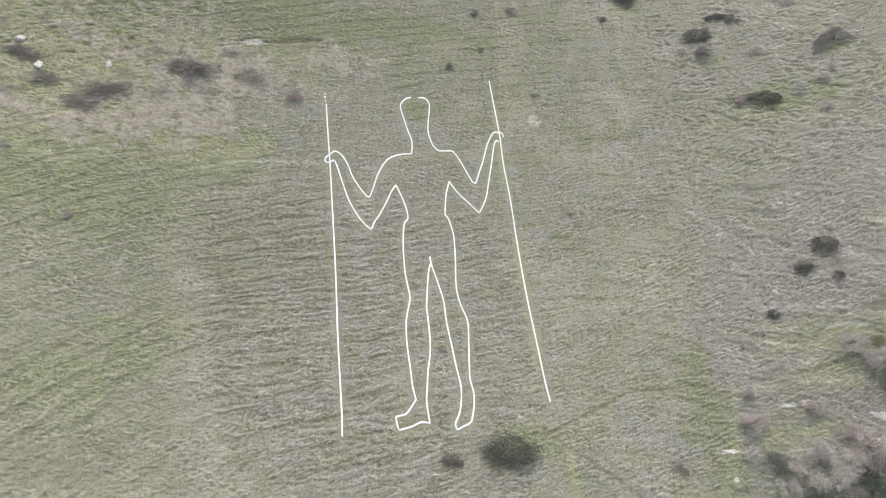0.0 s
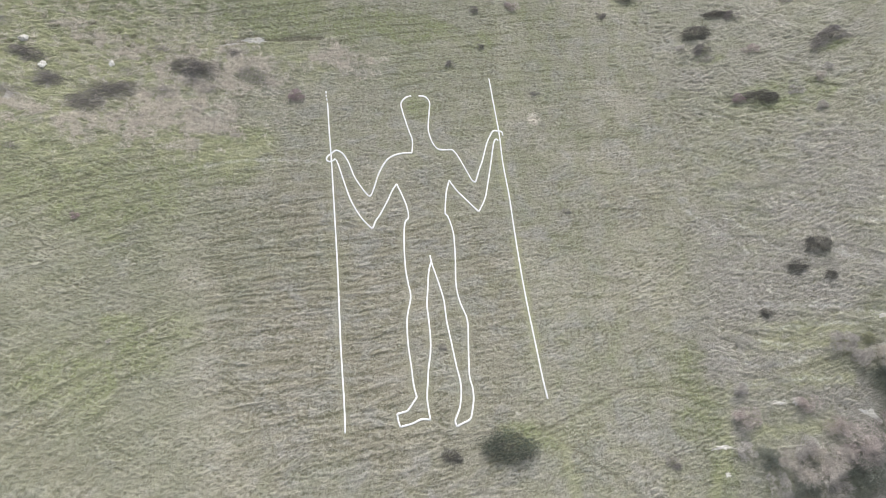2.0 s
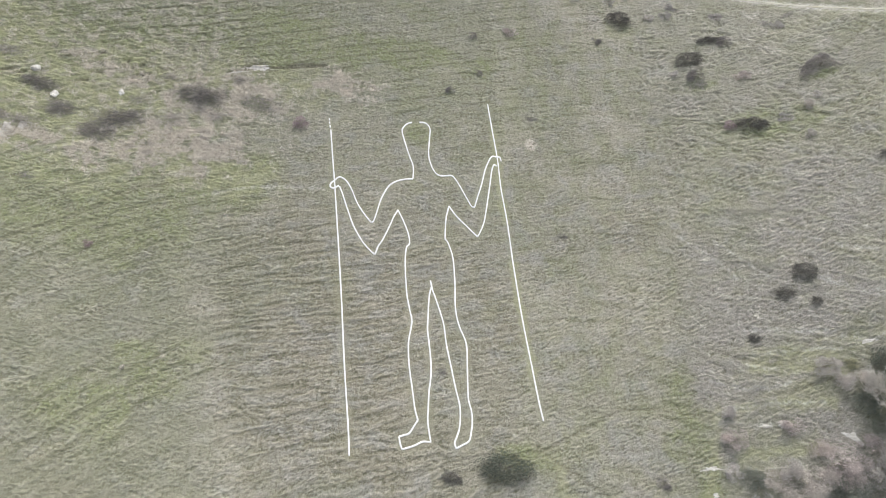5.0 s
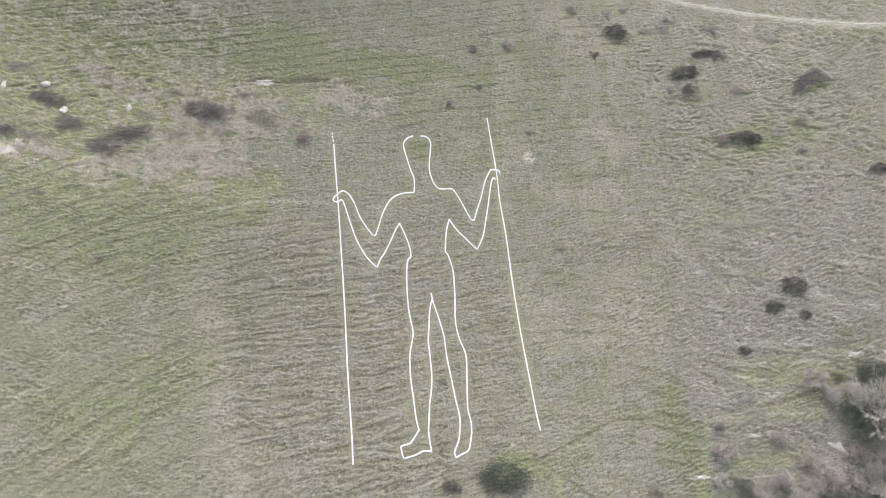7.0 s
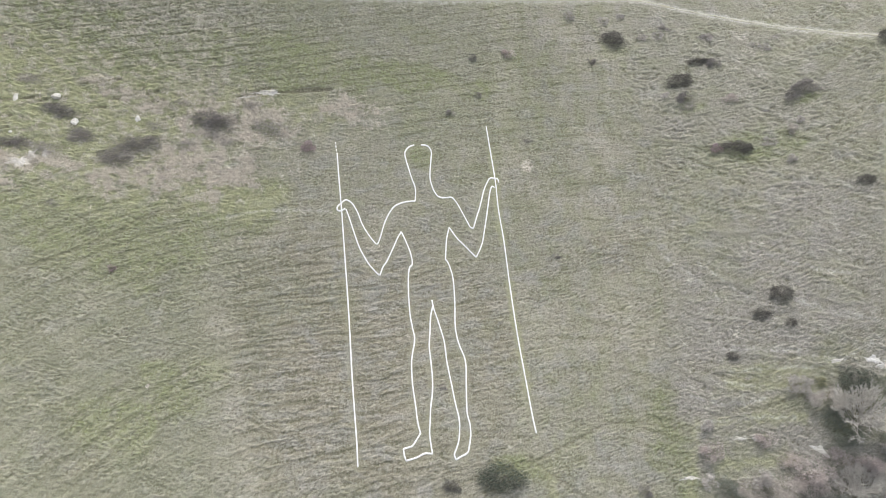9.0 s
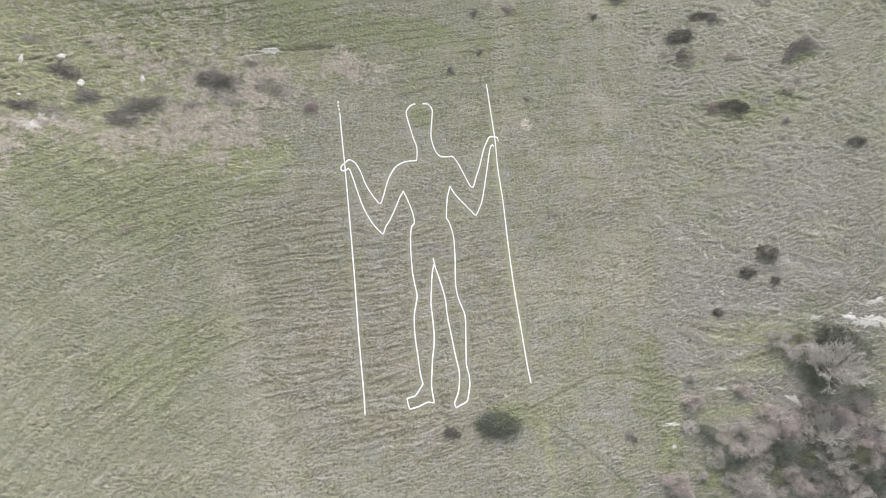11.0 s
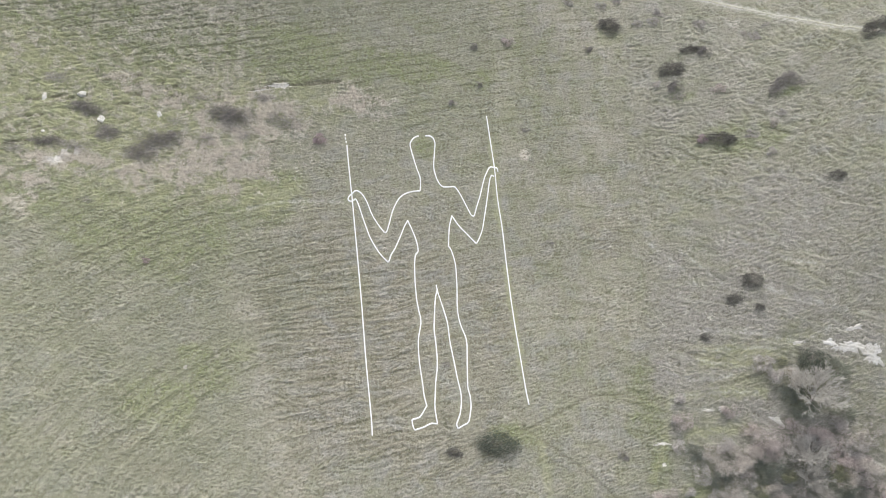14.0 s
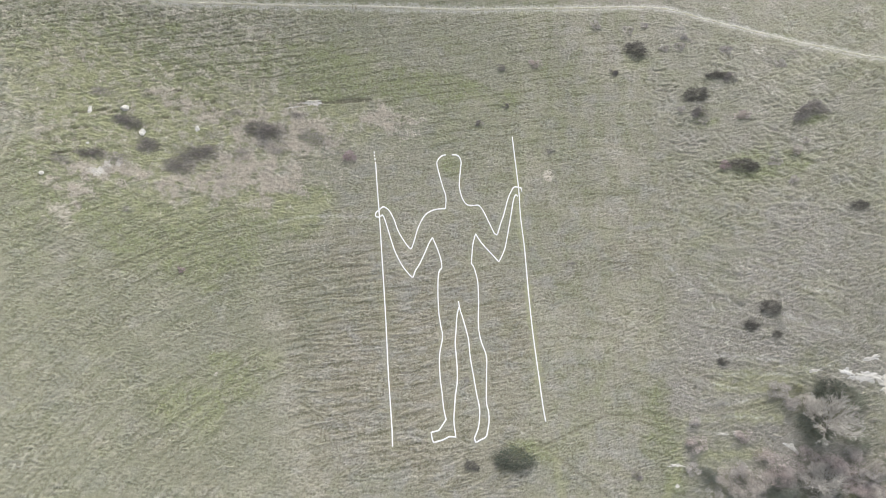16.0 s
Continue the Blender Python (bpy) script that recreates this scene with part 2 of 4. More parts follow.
STRAW = [(-55.1, 51.0, 13.4, 5.9), (-49.5, 61.7, 13.0, 4.7), (-74.4, 44.1, 5.0, 2.8), (-70.2, 63.2, 6.7, 1.8), (-86.0, 44.9, 8.0, 2.5), (-96.1, 38.8, 4.4, 2.4), (-96.6, 32.2, 3.2, 3.0), (-64.1, 47.7, 5.7, 3.1), (-79.1, 65.2, 5.3, 1.5), (-45.0, 64.7, 8.0, 3.7), (-92.8, 43.0, 4.4, 1.9), (19.0, 60.0, 1.4, 1.1), (-23.0, 67.8, 8.0, 2.9)]
MAUVE = [(66, 68, 20, 9), (64, 84, 13, 7), (76, 76, 13, 6), (58, 98, 16, 5), (75, 113, 40, 10), (10, 112, 60, 7), (65.3, 21.7, 17.9, 15.5), (54.1, 12.3, 11.3, 9.0), (67, -1, 11, 8), (78, -10, 18, 12), (85, 4, 10, 8), (87.2, 72.4, 18.5, 8.2), (-19.9, 83, 34, 6.0), (78.9, 41.3, 10.6, 7.9),
         (70, 90, 22, 7), (-70, 81, 36, 7), (20, 95, 40, 5)]
BROWN = [(-31.3, 10.1, 11.4, 22.8), (-14.6, 9.9, 7.2, 16.4), (9.2, 23.8, 6.5, 13.0), (-18.6, -1.5, 15.8, 4.9), (37.6, 40.2, 7.2, 4.8), (-66.5, -11, 6, 3.5), (-58, -16, 7, 3.5)]


def cover(x, y):
    """Shares of green turf, mauve-grey bents, bleached straw and brown thatch at a place."""
    wide = grain(x / 17, y / 17, 31) + 0.5 * grain(x / 6, y / 6, 32)
    fray = 1.6 * grain(x / 3, y / 3, 35) + 0.8 * grain(x / 0.9, y / 0.9, 36)
    # Old grazing edges on both sides of the figure.
    west = x - np.interp(y, [-20, -7.5, 0, 13, 27, 40], [-30, -36, -40, -44, -46, -46]) + fray
    east = x - np.interp(y, [-10, 2, 13, 28, 43, 57], [40, 41.6, 43.3, 47.4, 47.6, 47.9]) + fray
    plot = step(-0.8, 1.2, west) * step(50, 28, y + 5 * wide) * step(-13, -6, y + 0.25 * (x + 20) + fray)
    brown = plot * (0.85 * step(4, -14, x + 3 * wide) + 0.45 * step(18, 8, x + fray) * step(-14, 4, x))
    brown = np.maximum(brown, 0.7 * patches(x, y, BROWN, 20))
    lane = step(-1, 1.5, x - np.interp(y, [3, 68], [18.5, 11]) + 0.4 * fray) * step(0.5, -1.5, east)
    green = patches(x, y, GREEN_WEST + GREEN_EAST, 11) * 0.95 + (0.40 + 0.22 * step(8, 34, y)) * step(-28, -62, x + 6 * wide) * step(0.8, -0.2, np.abs(wide)) + 0.30 * step(0.1, 0.5, wide)
    green += 0.42 * lane * step(-0.1, 0.3, grain(x / 3.5, y / 6, 28)) + 0.30 * step(1, -3, np.abs(east - 3)) + 0.35 * step(56, 70, y) * step(30, 0, np.abs(x + 10) - 20)
    mauve = patches(x, y, MAUVE, 14) * 0.85 + 0.62 * step(-0.5, 7, east) * step(52, 30, y + 8 * wide) * (0.45 + 0.55 * step(-3, 9, y + 4 * wide)) + 0.3 * step(0.15, 0.6, grain(x / 9, y / 5, 33)) * (1 - lane) * (1 - 0.8 * plot)
    straw = patches(x, y, STRAW, 17, 1.1, 3.0) * step(-0.40, 0.05, grain(x / 5, y / 3, 37) + 0.5 * grain(x / 1.8, y / 1.4, 38)) + 0.22 * lane * step(-0.2, 0.4, wide) + 0.18 * step(0.15, 0.6, grain(x / 11, y / 8, 34))
    straw += 0.42 * step(34, 50, y) * step(-40, -58, x) * step(-0.05, 0.3, grain(x / 2.6, y / 1.7, 39) + 0.6 * grain(x / 0.9, y / 0.7, 40))
    mauve *= 0.55 + 0.45 * step(-0.35, 0.25, grain(x / 9, y / 7, 22) + 0.6 * grain(x / 3, y / 2.4, 23))
    green += 0.22 * step(48, 60, x) * step(0.05, 0.45, grain(x / 8, y / 5, 24) + 0.5 * grain(x / 2.5, y / 2, 26))
    mauve += 0.12 * step(22, 45, x) * step(40, 60, y) * step(-0.1, 0.3, grain(x / 7, y / 5, 29))
    mauve += 0.2 * step(-25, -55, x) * step(34, 12, y + 6 * wide) * step(-0.15, 0.25, grain(x / 6, y / 5, 27))
    straw += 0.2 * step(2.5, -1.0, west) * step(-12, -1, west) * step(45, 20, y)
    green, mauve, straw = np.clip(green, 0, 1), np.clip(mauve, 0, 1), np.clip(straw, 0, 1)
    return np.stack([green * (1 - 0.6 * straw), mauve * (1 - 0.5 * green), straw, np.clip(brown, 0, 1)], -1)


COVER = cover(MX, MY)
inside = step(X0, X0 + 12, MX) * step(X1, X1 - 12, MX) * step(Y0, Y0 + 10, MY) * step(Y1, Y1 - 12, MY)


def fall_line(x, y):
    """Distance down the slope, so that what is stretched along the first axis follows the contours."""
    lane = 22 * step(16, 48, x) * step(80, 30, y)
    return 1.85 * hill(x, y) + 0.09 * y - 0.40 * lane


def terraces(x, y):
    """Long treads worn along the contours: above nought on a tread's lip, below in its hollow."""
    w, v = grain(x / 9, y / 9, 41), grain(x / 2.6, y / 2.6, 42)
    return grain(x / 5.5 + 0.4 * w, fall_line(x, y) / 0.78 + 1.1 * w + 0.4 * v, 43)


def rows(x, y):
    """Crests of the tussock rows that follow the contours: nought on a crest."""
    w = grain(x / 2.6, y / 2.6, 44)
    return grain(x / 1.2 + 0.6 * w, fall_line(x, y) / 0.66 + 0.7 * w, 49) + 0.25 * grain(x / 0.7, fall_line(x, y) / 0.4, 50)


def wisps(x, y):
    """Small crinkled crests between the rows: nought on a crest."""
    w = grain(x / 1.3, y / 1.3, 45)
    return grain(x / 0.75 + 0.4 * w, fall_line(x, y) / 0.56 + 0.5 * w, 46)


def lip(x, y):
    """Long pale lips of old sheep tracks among the grey bents: nought on a lip."""
    z = fall_line(x, y)
    w = grain(x / 8, y / 8, 55) + 0.4 * grain(x / 2.2, y / 2.2, 56)
    return grain(x / 19 + 0.3 * w, z / 3.6 + 0.5 * w, 57)


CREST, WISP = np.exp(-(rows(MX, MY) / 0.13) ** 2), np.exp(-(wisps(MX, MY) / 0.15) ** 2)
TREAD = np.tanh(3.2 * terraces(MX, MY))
# Rank, ungrazed ground: a net of larger tussocks with gaps darkened for shade, and thin pale rims along the treads.
RANK = np.maximum(step(38, 54, MX) * step(30, 52, MY), 0.8 * step(-36, -52, MX) * step(36, 50, MY)) * step(104, 96, MY)
RANK = np.maximum(RANK, 0.4 * step(46, 56, MX)) * step(-0.5, 0.1, grain(MX / 9, MY / 8, 52))
NET = grain(MX / 1.9 + 0.5 * grain(MX / 1.4, MY / 1.4, 53), fall_line(MX, MY) / 1.35 + 0.4 * grain(MX / 1.4, MY / 1.4, 54), 62)
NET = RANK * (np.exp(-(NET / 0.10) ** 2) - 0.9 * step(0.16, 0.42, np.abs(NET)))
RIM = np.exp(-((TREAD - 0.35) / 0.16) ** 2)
LIP = np.exp(-(lip(MX, MY) / 0.035) ** 2) * step(42, 60, MX) * step(62, 40, MY) * step(-0.35, 0.15, grain(MX / 5, MY / 4, 59))
calm = step(0.3, 1.3, D_FIG) * step(0.5, 2.0, D_TRACK) * inside
west_side = step(-25, -60, MX)
tread_share = 0.20 + 0.80 * np.maximum(COVER[..., 3], 0.38 * west_side * (0.4 + 0.6 * COVER[..., 0]))
bumpy = (0.75 + 0.5 * step(-0.3, 0.3, grain(MX / 7, MY / 6, 47))) * (1 + 0.25 * west_side)
RELIEF = calm * (0.10 * tread_share * TREAD + bumpy * (0.13 * CREST + 0.08 * WISP) + 0.10 * LIP + 0.16 * NET + 0.13 * COVER[..., 2] * grain(MX / 0.9, MY / 0.8, 48) + 0.12 * grain(MX / 6, MY / 6, 51))
# Sward tone: dry tips, with light on crests and shade in hollows painted in.
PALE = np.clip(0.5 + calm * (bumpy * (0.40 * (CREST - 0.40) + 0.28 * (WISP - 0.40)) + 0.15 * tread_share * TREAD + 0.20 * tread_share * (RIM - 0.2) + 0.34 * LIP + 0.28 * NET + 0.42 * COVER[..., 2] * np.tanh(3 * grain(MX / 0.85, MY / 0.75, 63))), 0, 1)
RELIEF += inside * (-0.09 * step(0.45, 0.15, D_TRAIL) - 0.18 * step(0.45, 0.15, D_CRACK))
GROUND = BASE + RELIEF


def ground_z(x, y):
    """Height of the ground as built, between its grid points."""
    x, y = np.asarray(x, float), np.asarray(y, float)
    fx, fy = (np.clip(x, X0, X1 - 1) - X0) / GAP + NO, (np.clip(y, Y0, Y1 - 1) - Y0) / GAPY + NO
    i, j = fx.astype(int), fy.astype(int)
    u, v = fx - i, fy - j
    return (GROUND[j, i] * (1 - u) + GROUND[j, i + 1] * u) * (1 - v) + (GROUND[j + 1, i] * (1 - u) + GROUND[j + 1, i + 1] * u) * v


def slope_way(x, y):
    """Unit normal of the bare slope."""
    n = Vector((float(hill(x - 1, y) - hill(x + 1, y)) / 2, float(hill(x, y - 1) - hill(x, y + 1)) / 2, 1.0))
    return n.normalized()


# ---- materials ----
class Nodes:
    """A small helper that lays out one material's nodes."""

    def __init__(self, name, rough=0.9):
        self.m = bpy.data.materials.new(name)
        self.m.use_nodes = True
        self.t = self.m.node_tree
        self.bsdf = self.t.nodes["Principled BSDF"]
        self.bsdf.inputs["Roughness"].default_value = rough
        self.bsdf.inputs["Specular IOR Level"].default_value = 0.25

    def node(self, kind, **values):
        n = self.t.nodes.new(kind)
        for k, v in values.items():
            n.inputs[k].default_value = v
        return n

    def link(self, a, b):
        self.t.links.new(a, b)

    def where(self, scale=(1, 1, 1)):
        g, m = self.node("ShaderNodeNewGeometry"), self.node("ShaderNodeMapping")
        m.inputs["Scale"].default_value = scale
        self.link(g.outputs["Position"], m.inputs["Vector"])
        return m.outputs["Vector"]

    def noise(self, scale, detail=3.0, vector=None, rough=0.55, warp=0.0):
        n = self.node("ShaderNodeTexNoise", Scale=scale, Detail=detail, Roughness=rough, Distortion=warp)
        self.link(vector if vector is not None else self.where(), n.inputs["Vector"])
        return n.outputs["Fac"]

    def ridges(self, scale, vector, warp=0.0):
        n = self.node("ShaderNodeTexNoise", Scale=scale, Detail=2.0, Roughness=0.55, Distortion=warp)
        n.noise_type, n.normalize = "RIDGED_MULTIFRACTAL", False
        n.inputs["Offset"].default_value, n.inputs["Gain"].default_value = 0.9, 1.2
        self.link(vector, n.inputs["Vector"])
        return n.outputs["Fac"]

    def span(self, fac, a, b, low=0.0, high=1.0):
        n = self.node("ShaderNodeMapRange")
        for k, v in zip((1, 2, 3, 4), (a, b, low, high)):
            n.inputs[k].default_value = v
        self.link(fac, n.inputs[0])
        return n.outputs[0]

    def mix(self, fac, a, b, kind="MIX"):
        n = self.t.nodes.new("ShaderNodeMix")
        n.data_type, n.blend_type = "RGBA", kind
        for sock, v in ((n.inputs[0], fac), (n.inputs[6], a), (n.inputs[7], b)):
            if isinstance(v, (int, float)):
                sock.default_value = v
            elif isinstance(v, tuple):
                sock.default_value = (*v, 1.0)
            else:
                self.link(v, sock)
        return n.outputs[2]

    def times(self, a, b):
        n = self.t.nodes.new("ShaderNodeMath")
        n.operation = "MULTIPLY"
        for sock, v in ((n.inputs[0], a), (n.inputs[1], b)):
            if isinstance(v, (int, float)):
                sock.default_value = v
            else:
                self.link(v, sock)
        return n.outputs[0]

    def shares(self, name):
        a = self.t.nodes.new("ShaderNodeAttribute")
        a.attribute_name = name
        s = self.t.nodes.new("ShaderNodeSeparateColor")
        self.link(a.outputs["Color"], s.inputs[0])
        return s.outputs[0], s.outputs[1], s.outputs[2], a.outputs["Alpha"]

    def value(self, name):
        a = self.t.nodes.new("ShaderNodeAttribute")
        a.attribute_name = name
        return a.outputs["Fac"]

    def own(self):
        return self.t.nodes.new("ShaderNodeObjectInfo").outputs["Random"]

    def done(self, colour, height=None, depth=0.05, strength=0.6):
        if isinstance(colour, tuple):
            self.bsdf.inputs["Base Color"].default_value = (*colour, 1)
        else:
            self.link(colour, self.bsdf.inputs["Base Color"])
        if height is not None:
            b = self.node("ShaderNodeBump", Strength=strength, Distance=depth)
            self.link(height, b.inputs["Height"])
            self.link(b.outputs["Normal"], self.bsdf.inputs["Normal"])
        return self.m


TURF = (0.248, 0.244, 0.193)
GREEN_TURF = (0.212, 0.238, 0.127)
MAUVE_BENT = (0.294, 0.280, 0.260)
GREY_BENT = (0.268, 0.275, 0.268)
STRAW_DRY = (0.590, 0.535, 0.470)
BROWN_THATCH = (0.248, 0.232, 0.179)
LITTER = (0.195, 0.204, 0.146)
CHALK = (0.660, 0.652, 0.630)


def turf_mix(n, lift=0.0):
    """Colour of the sward from the shares of its plants, with ragged edges."""
    green, mauve, straw, brown = n.shares("cover")
    fine, mid = n.noise(2.2, 4), n.noise(0.45, 4, warp=0.6)
    c = n.mix(n.span(mid, 0.3, 0.7), TURF, tuple(v * 1.18 for v in TURF))
    c = n.mix(n.span(n.noise(0.24, 3, warp=0.6), 0.46, 0.64, 0.0, 0.32), c, GREEN_TURF)
    c = n.mix(n.span(n.noise(0.20, 3, n.where((1.0, 1.0, 1.9)), 0.55, 0.6), 0.50, 0.68, 0.0, 0.45), c, MAUVE_BENT)
    c = n.mix(n.times(brown, n.span(fine, 0.25, 0.6, 0.5, 1.0)), c, BROWN_THATCH)
    c = n.mix(n.span(n.noise(0.17, 3, n.where((1.0, 1.3, 1.6)), 0.55, 0.6), 0.50, 0.66, 0.0, 0.50), c, GREY_BENT)
    slate = n.noise(1.0, 3, n.where((0.16, 0.16, 0.75)), 0.55, 0.8)
    c = n.mix(n.times(brown, n.span(slate, 0.50, 0.64, 0.0, 0.55)), c, GREY_BENT)
    c = n.mix(n.times(mauve, n.span(fine, 0.3, 0.65, 0.5, 1.0)), c, MAUVE_BENT)
    c = n.mix(n.times(green, n.span(mid, 0.32, 0.62, 0.25, 1.0)), c, GREEN_TURF)
    c = n.mix(n.times(straw, n.span(fine, 0.3, 0.6, 0.55, 1.0)), c, STRAW_DRY)
    return c, fine, mid


def turf_material():
    n = Nodes("hill_turf", 0.95)
    c, fine, mid = turf_mix(n)
    # Crinkled tussock crests: dry tips, with the relief's light and shade put into colour.
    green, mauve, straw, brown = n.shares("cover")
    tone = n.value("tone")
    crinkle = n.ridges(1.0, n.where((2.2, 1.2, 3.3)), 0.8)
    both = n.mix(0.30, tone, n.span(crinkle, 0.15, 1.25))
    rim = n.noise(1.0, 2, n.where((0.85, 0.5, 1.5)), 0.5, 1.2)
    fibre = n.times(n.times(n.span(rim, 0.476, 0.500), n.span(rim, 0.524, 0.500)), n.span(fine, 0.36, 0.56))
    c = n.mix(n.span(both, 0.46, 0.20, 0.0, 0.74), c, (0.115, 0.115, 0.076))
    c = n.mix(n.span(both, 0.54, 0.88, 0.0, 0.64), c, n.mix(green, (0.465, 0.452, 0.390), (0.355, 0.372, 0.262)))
    c = n.mix(n.times(fibre, 0.55), c, (0.54, 0.525, 0.45))
    lips = n.noise(1.0, 2, n.where((0.10, 0.06, 0.50)), 0.5, 1.6)
    thin = n.times(n.times(n.span(lips, 0.484, 0.500), n.span(lips, 0.516, 0.500)), n.span(n.noise(0.35, 3), 0.40, 0.56))
    c = n.mix(n.times(n.times(thin, mauve), 0.85), c, (0.60, 0.575, 0.50))
    # Darker treads of the terracettes in the green turf and the brown thatch.
    treads = n.node("ShaderNodeTexWave", Scale=0.21, Distortion=7.0, Detail=3.0)
    treads.inputs["Detail Scale"].default_value = 0.6
    treads.bands_direction = "Z"
    n.link(n.where((0.25, 0.1, 1.0)), treads.inputs["Vector"])
    dark_tread = n.times(n.span(treads.outputs["Fac"], 0.80, 0.95), n.span(mid, 0.62, 0.44))
    c = n.mix(n.times(dark_tread, n.span(green, 0.1, 0.6, 0.15, 0.75)), c, (0.130, 0.135, 0.082))
    c = n.mix(n.times(n.times(dark_tread, brown), 0.45), c, (0.125, 0.118, 0.085))
    blades = n.noise(7.0, 3, n.where((1.0, 1.7, 1.7)), 0.6, 0.8)
    c = n.mix(n.span(blades, 0.35, 0.6, 0.20, 0.0), c, (0.12, 0.118, 0.075))
    soil_shade, bare, worn, litter = n.shares("ground")
    c = n.mix(n.times(litter, n.span(fine, 0.3, 0.6, 0.4, 0.9)), c, LITTER)
    c = n.mix(n.times(worn, n.span(blades, 0.3, 0.7, 0.5, 1.0)), c, (0.335, 0.345, 0.205))
    c = n.mix(n.times(soil_shade, n.span(fine, 0.25, 0.55, 0.6, 1.0)), c, (0.085, 0.075, 0.056))
    c = n.mix(n.times(bare, n.span(fine, 0.35, 0.5)), c, CHALK)
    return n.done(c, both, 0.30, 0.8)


def blade_material():
    n = Nodes("grass_blades", 0.9)
    c, fine, mid = turf_mix(n)
    tone = n.value("tone")
    green, mauve, straw, brown = n.shares("cover")
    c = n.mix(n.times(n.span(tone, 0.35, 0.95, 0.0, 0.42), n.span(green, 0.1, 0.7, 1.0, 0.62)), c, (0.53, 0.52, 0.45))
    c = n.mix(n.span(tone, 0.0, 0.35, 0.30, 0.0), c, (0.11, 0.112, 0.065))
    return n.done(c)


def paint_material():
    n = Nodes("white_painted_concrete", 0.8)
    wear = n.noise(0.9, 5)
    c = n.mix(n.span(wear, 0.3, 0.75, 0.0, 0.5), (0.80, 0.81, 0.82), (0.64, 0.65, 0.64))
    return n.done(c, n.noise(9, 3), 0.02, 0.4)


def chalk_material():
    n = Nodes("weathered_chalk", 0.95)
    a, b = n.noise(0.7, 5), n.noise(3.5, 4)
    c = n.mix(n.span(a, 0.35, 0.7), CHALK, (0.58, 0.56, 0.50))
    c = n.mix(n.span(b, 0.55, 0.75, 0.0, 0.4), c, (0.42, 0.41, 0.33))
    return n.done(c, b, 0.1, 0.7)


def track_material():
    n = Nodes("chalk_track_surface", 0.95)
    a, b = n.noise(0.35, 4), n.noise(2.0, 4)
    c = n.mix(n.span(a, 0.4, 0.62), (0.47, 0.455, 0.40), (0.37, 0.36, 0.285))
    c = n.mix(n.span(b, 0.5, 0.72, 0.0, 0.7), c, (0.30, 0.30, 0.19))
    return n.done(c, b, 0.06, 0.5)


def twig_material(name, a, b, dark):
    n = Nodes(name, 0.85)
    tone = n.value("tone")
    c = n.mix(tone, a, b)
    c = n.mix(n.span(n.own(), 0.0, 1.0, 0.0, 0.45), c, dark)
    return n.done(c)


def leaf_material(name, a, b, dark):
    n = Nodes(name, 0.6)
    c = n.mix(n.value("tone"), a, b)
    c = n.mix(n.span(n.noise(0.8, 3), 0.35, 0.7, 0.0, 0.6), c, dark)
    return n.done(c)


def bark_material():
    n = Nodes("grey_bark", 0.9)
    v = n.noise(6, 4, n.where((1, 1, 0.3)))
    return n.done(n.mix(v, (0.16, 0.145, 0.12), (0.34, 0.32, 0.28)), v, 0.02)


def wood_material():
    n = Nodes("weathered_wood", 0.9)
    v = n.noise(5, 4, n.where((4, 4, 0.6)))
    return n.done(n.mix(v, (0.20, 0.17, 0.13), (0.36, 0.33, 0.28)), v, 0.01)


M_TURF, M_BLADE, M_PAINT, M_CHALK, M_TRACK, M_BARK, M_WOOD = (turf_material(), blade_material(), paint_material(), chalk_material(), track_material(),
                                                               bark_material(), wood_material())
M_TWIG = {
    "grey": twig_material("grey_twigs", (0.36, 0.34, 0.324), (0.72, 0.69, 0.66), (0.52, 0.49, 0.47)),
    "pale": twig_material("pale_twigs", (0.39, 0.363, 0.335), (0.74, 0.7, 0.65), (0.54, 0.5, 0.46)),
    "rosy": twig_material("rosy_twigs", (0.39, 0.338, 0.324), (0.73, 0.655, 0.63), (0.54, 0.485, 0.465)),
    "dark": twig_material("dark_bramble_stems", (0.22, 0.204, 0.198), (0.38, 0.36, 0.35), (0.21, 0.196, 0.190)),
    "mound": twig_material("bramble_stems", (0.19, 0.177, 0.166), (0.34, 0.32, 0.30), (0.20, 0.188, 0.178)),
    "sprawl": twig_material("thin_bramble_stems", (0.32, 0.298, 0.286), (0.54, 0.51, 0.485), (0.34, 0.318, 0.304)),
    "white": twig_material("bleached_twigs", (0.60, 0.57, 0.55), (0.80, 0.77, 0.75), (0.62, 0.58, 0.56)),
    "plum": twig_material("plum_twigs", (0.37, 0.29, 0.305), (0.52, 0.425, 0.44), (0.37, 0.295, 0.305)),
    "ash": twig_material("ash_twigs", (0.48, 0.465, 0.435), (0.66, 0.64, 0.60), (0.50, 0.48, 0.45)),
}
M_STEMS = twig_material("bleached_stems", (0.50, 0.46, 0.39), (0.80, 0.755, 0.665), (0.65, 0.605, 0.53))
M_LEAF = {
    "holly": leaf_material("holly_leaves", (0.100, 0.116, 0.090), (0.165, 0.186, 0.146), (0.095, 0.106, 0.086)),
    "ivy": leaf_material("ivy_leaves", (0.205, 0.226, 0.190), (0.285, 0.306, 0.256), (0.195, 0.210, 0.180)),
    "gorse": leaf_material("gorse_leaves", (0.115, 0.113, 0.098), (0.230, 0.222, 0.196), (0.135, 0.126, 0.120)),
    "olive": leaf_material("yellow_green_leaves", (0.32, 0.325, 0.20), (0.46, 0.46, 0.32), (0.28, 0.285, 0.19)),
    "sage": leaf_material("grey_green_leaves", (0.24, 0.26, 0.20), (0.38, 0.40, 0.32), (0.22, 0.23, 0.185)),
}


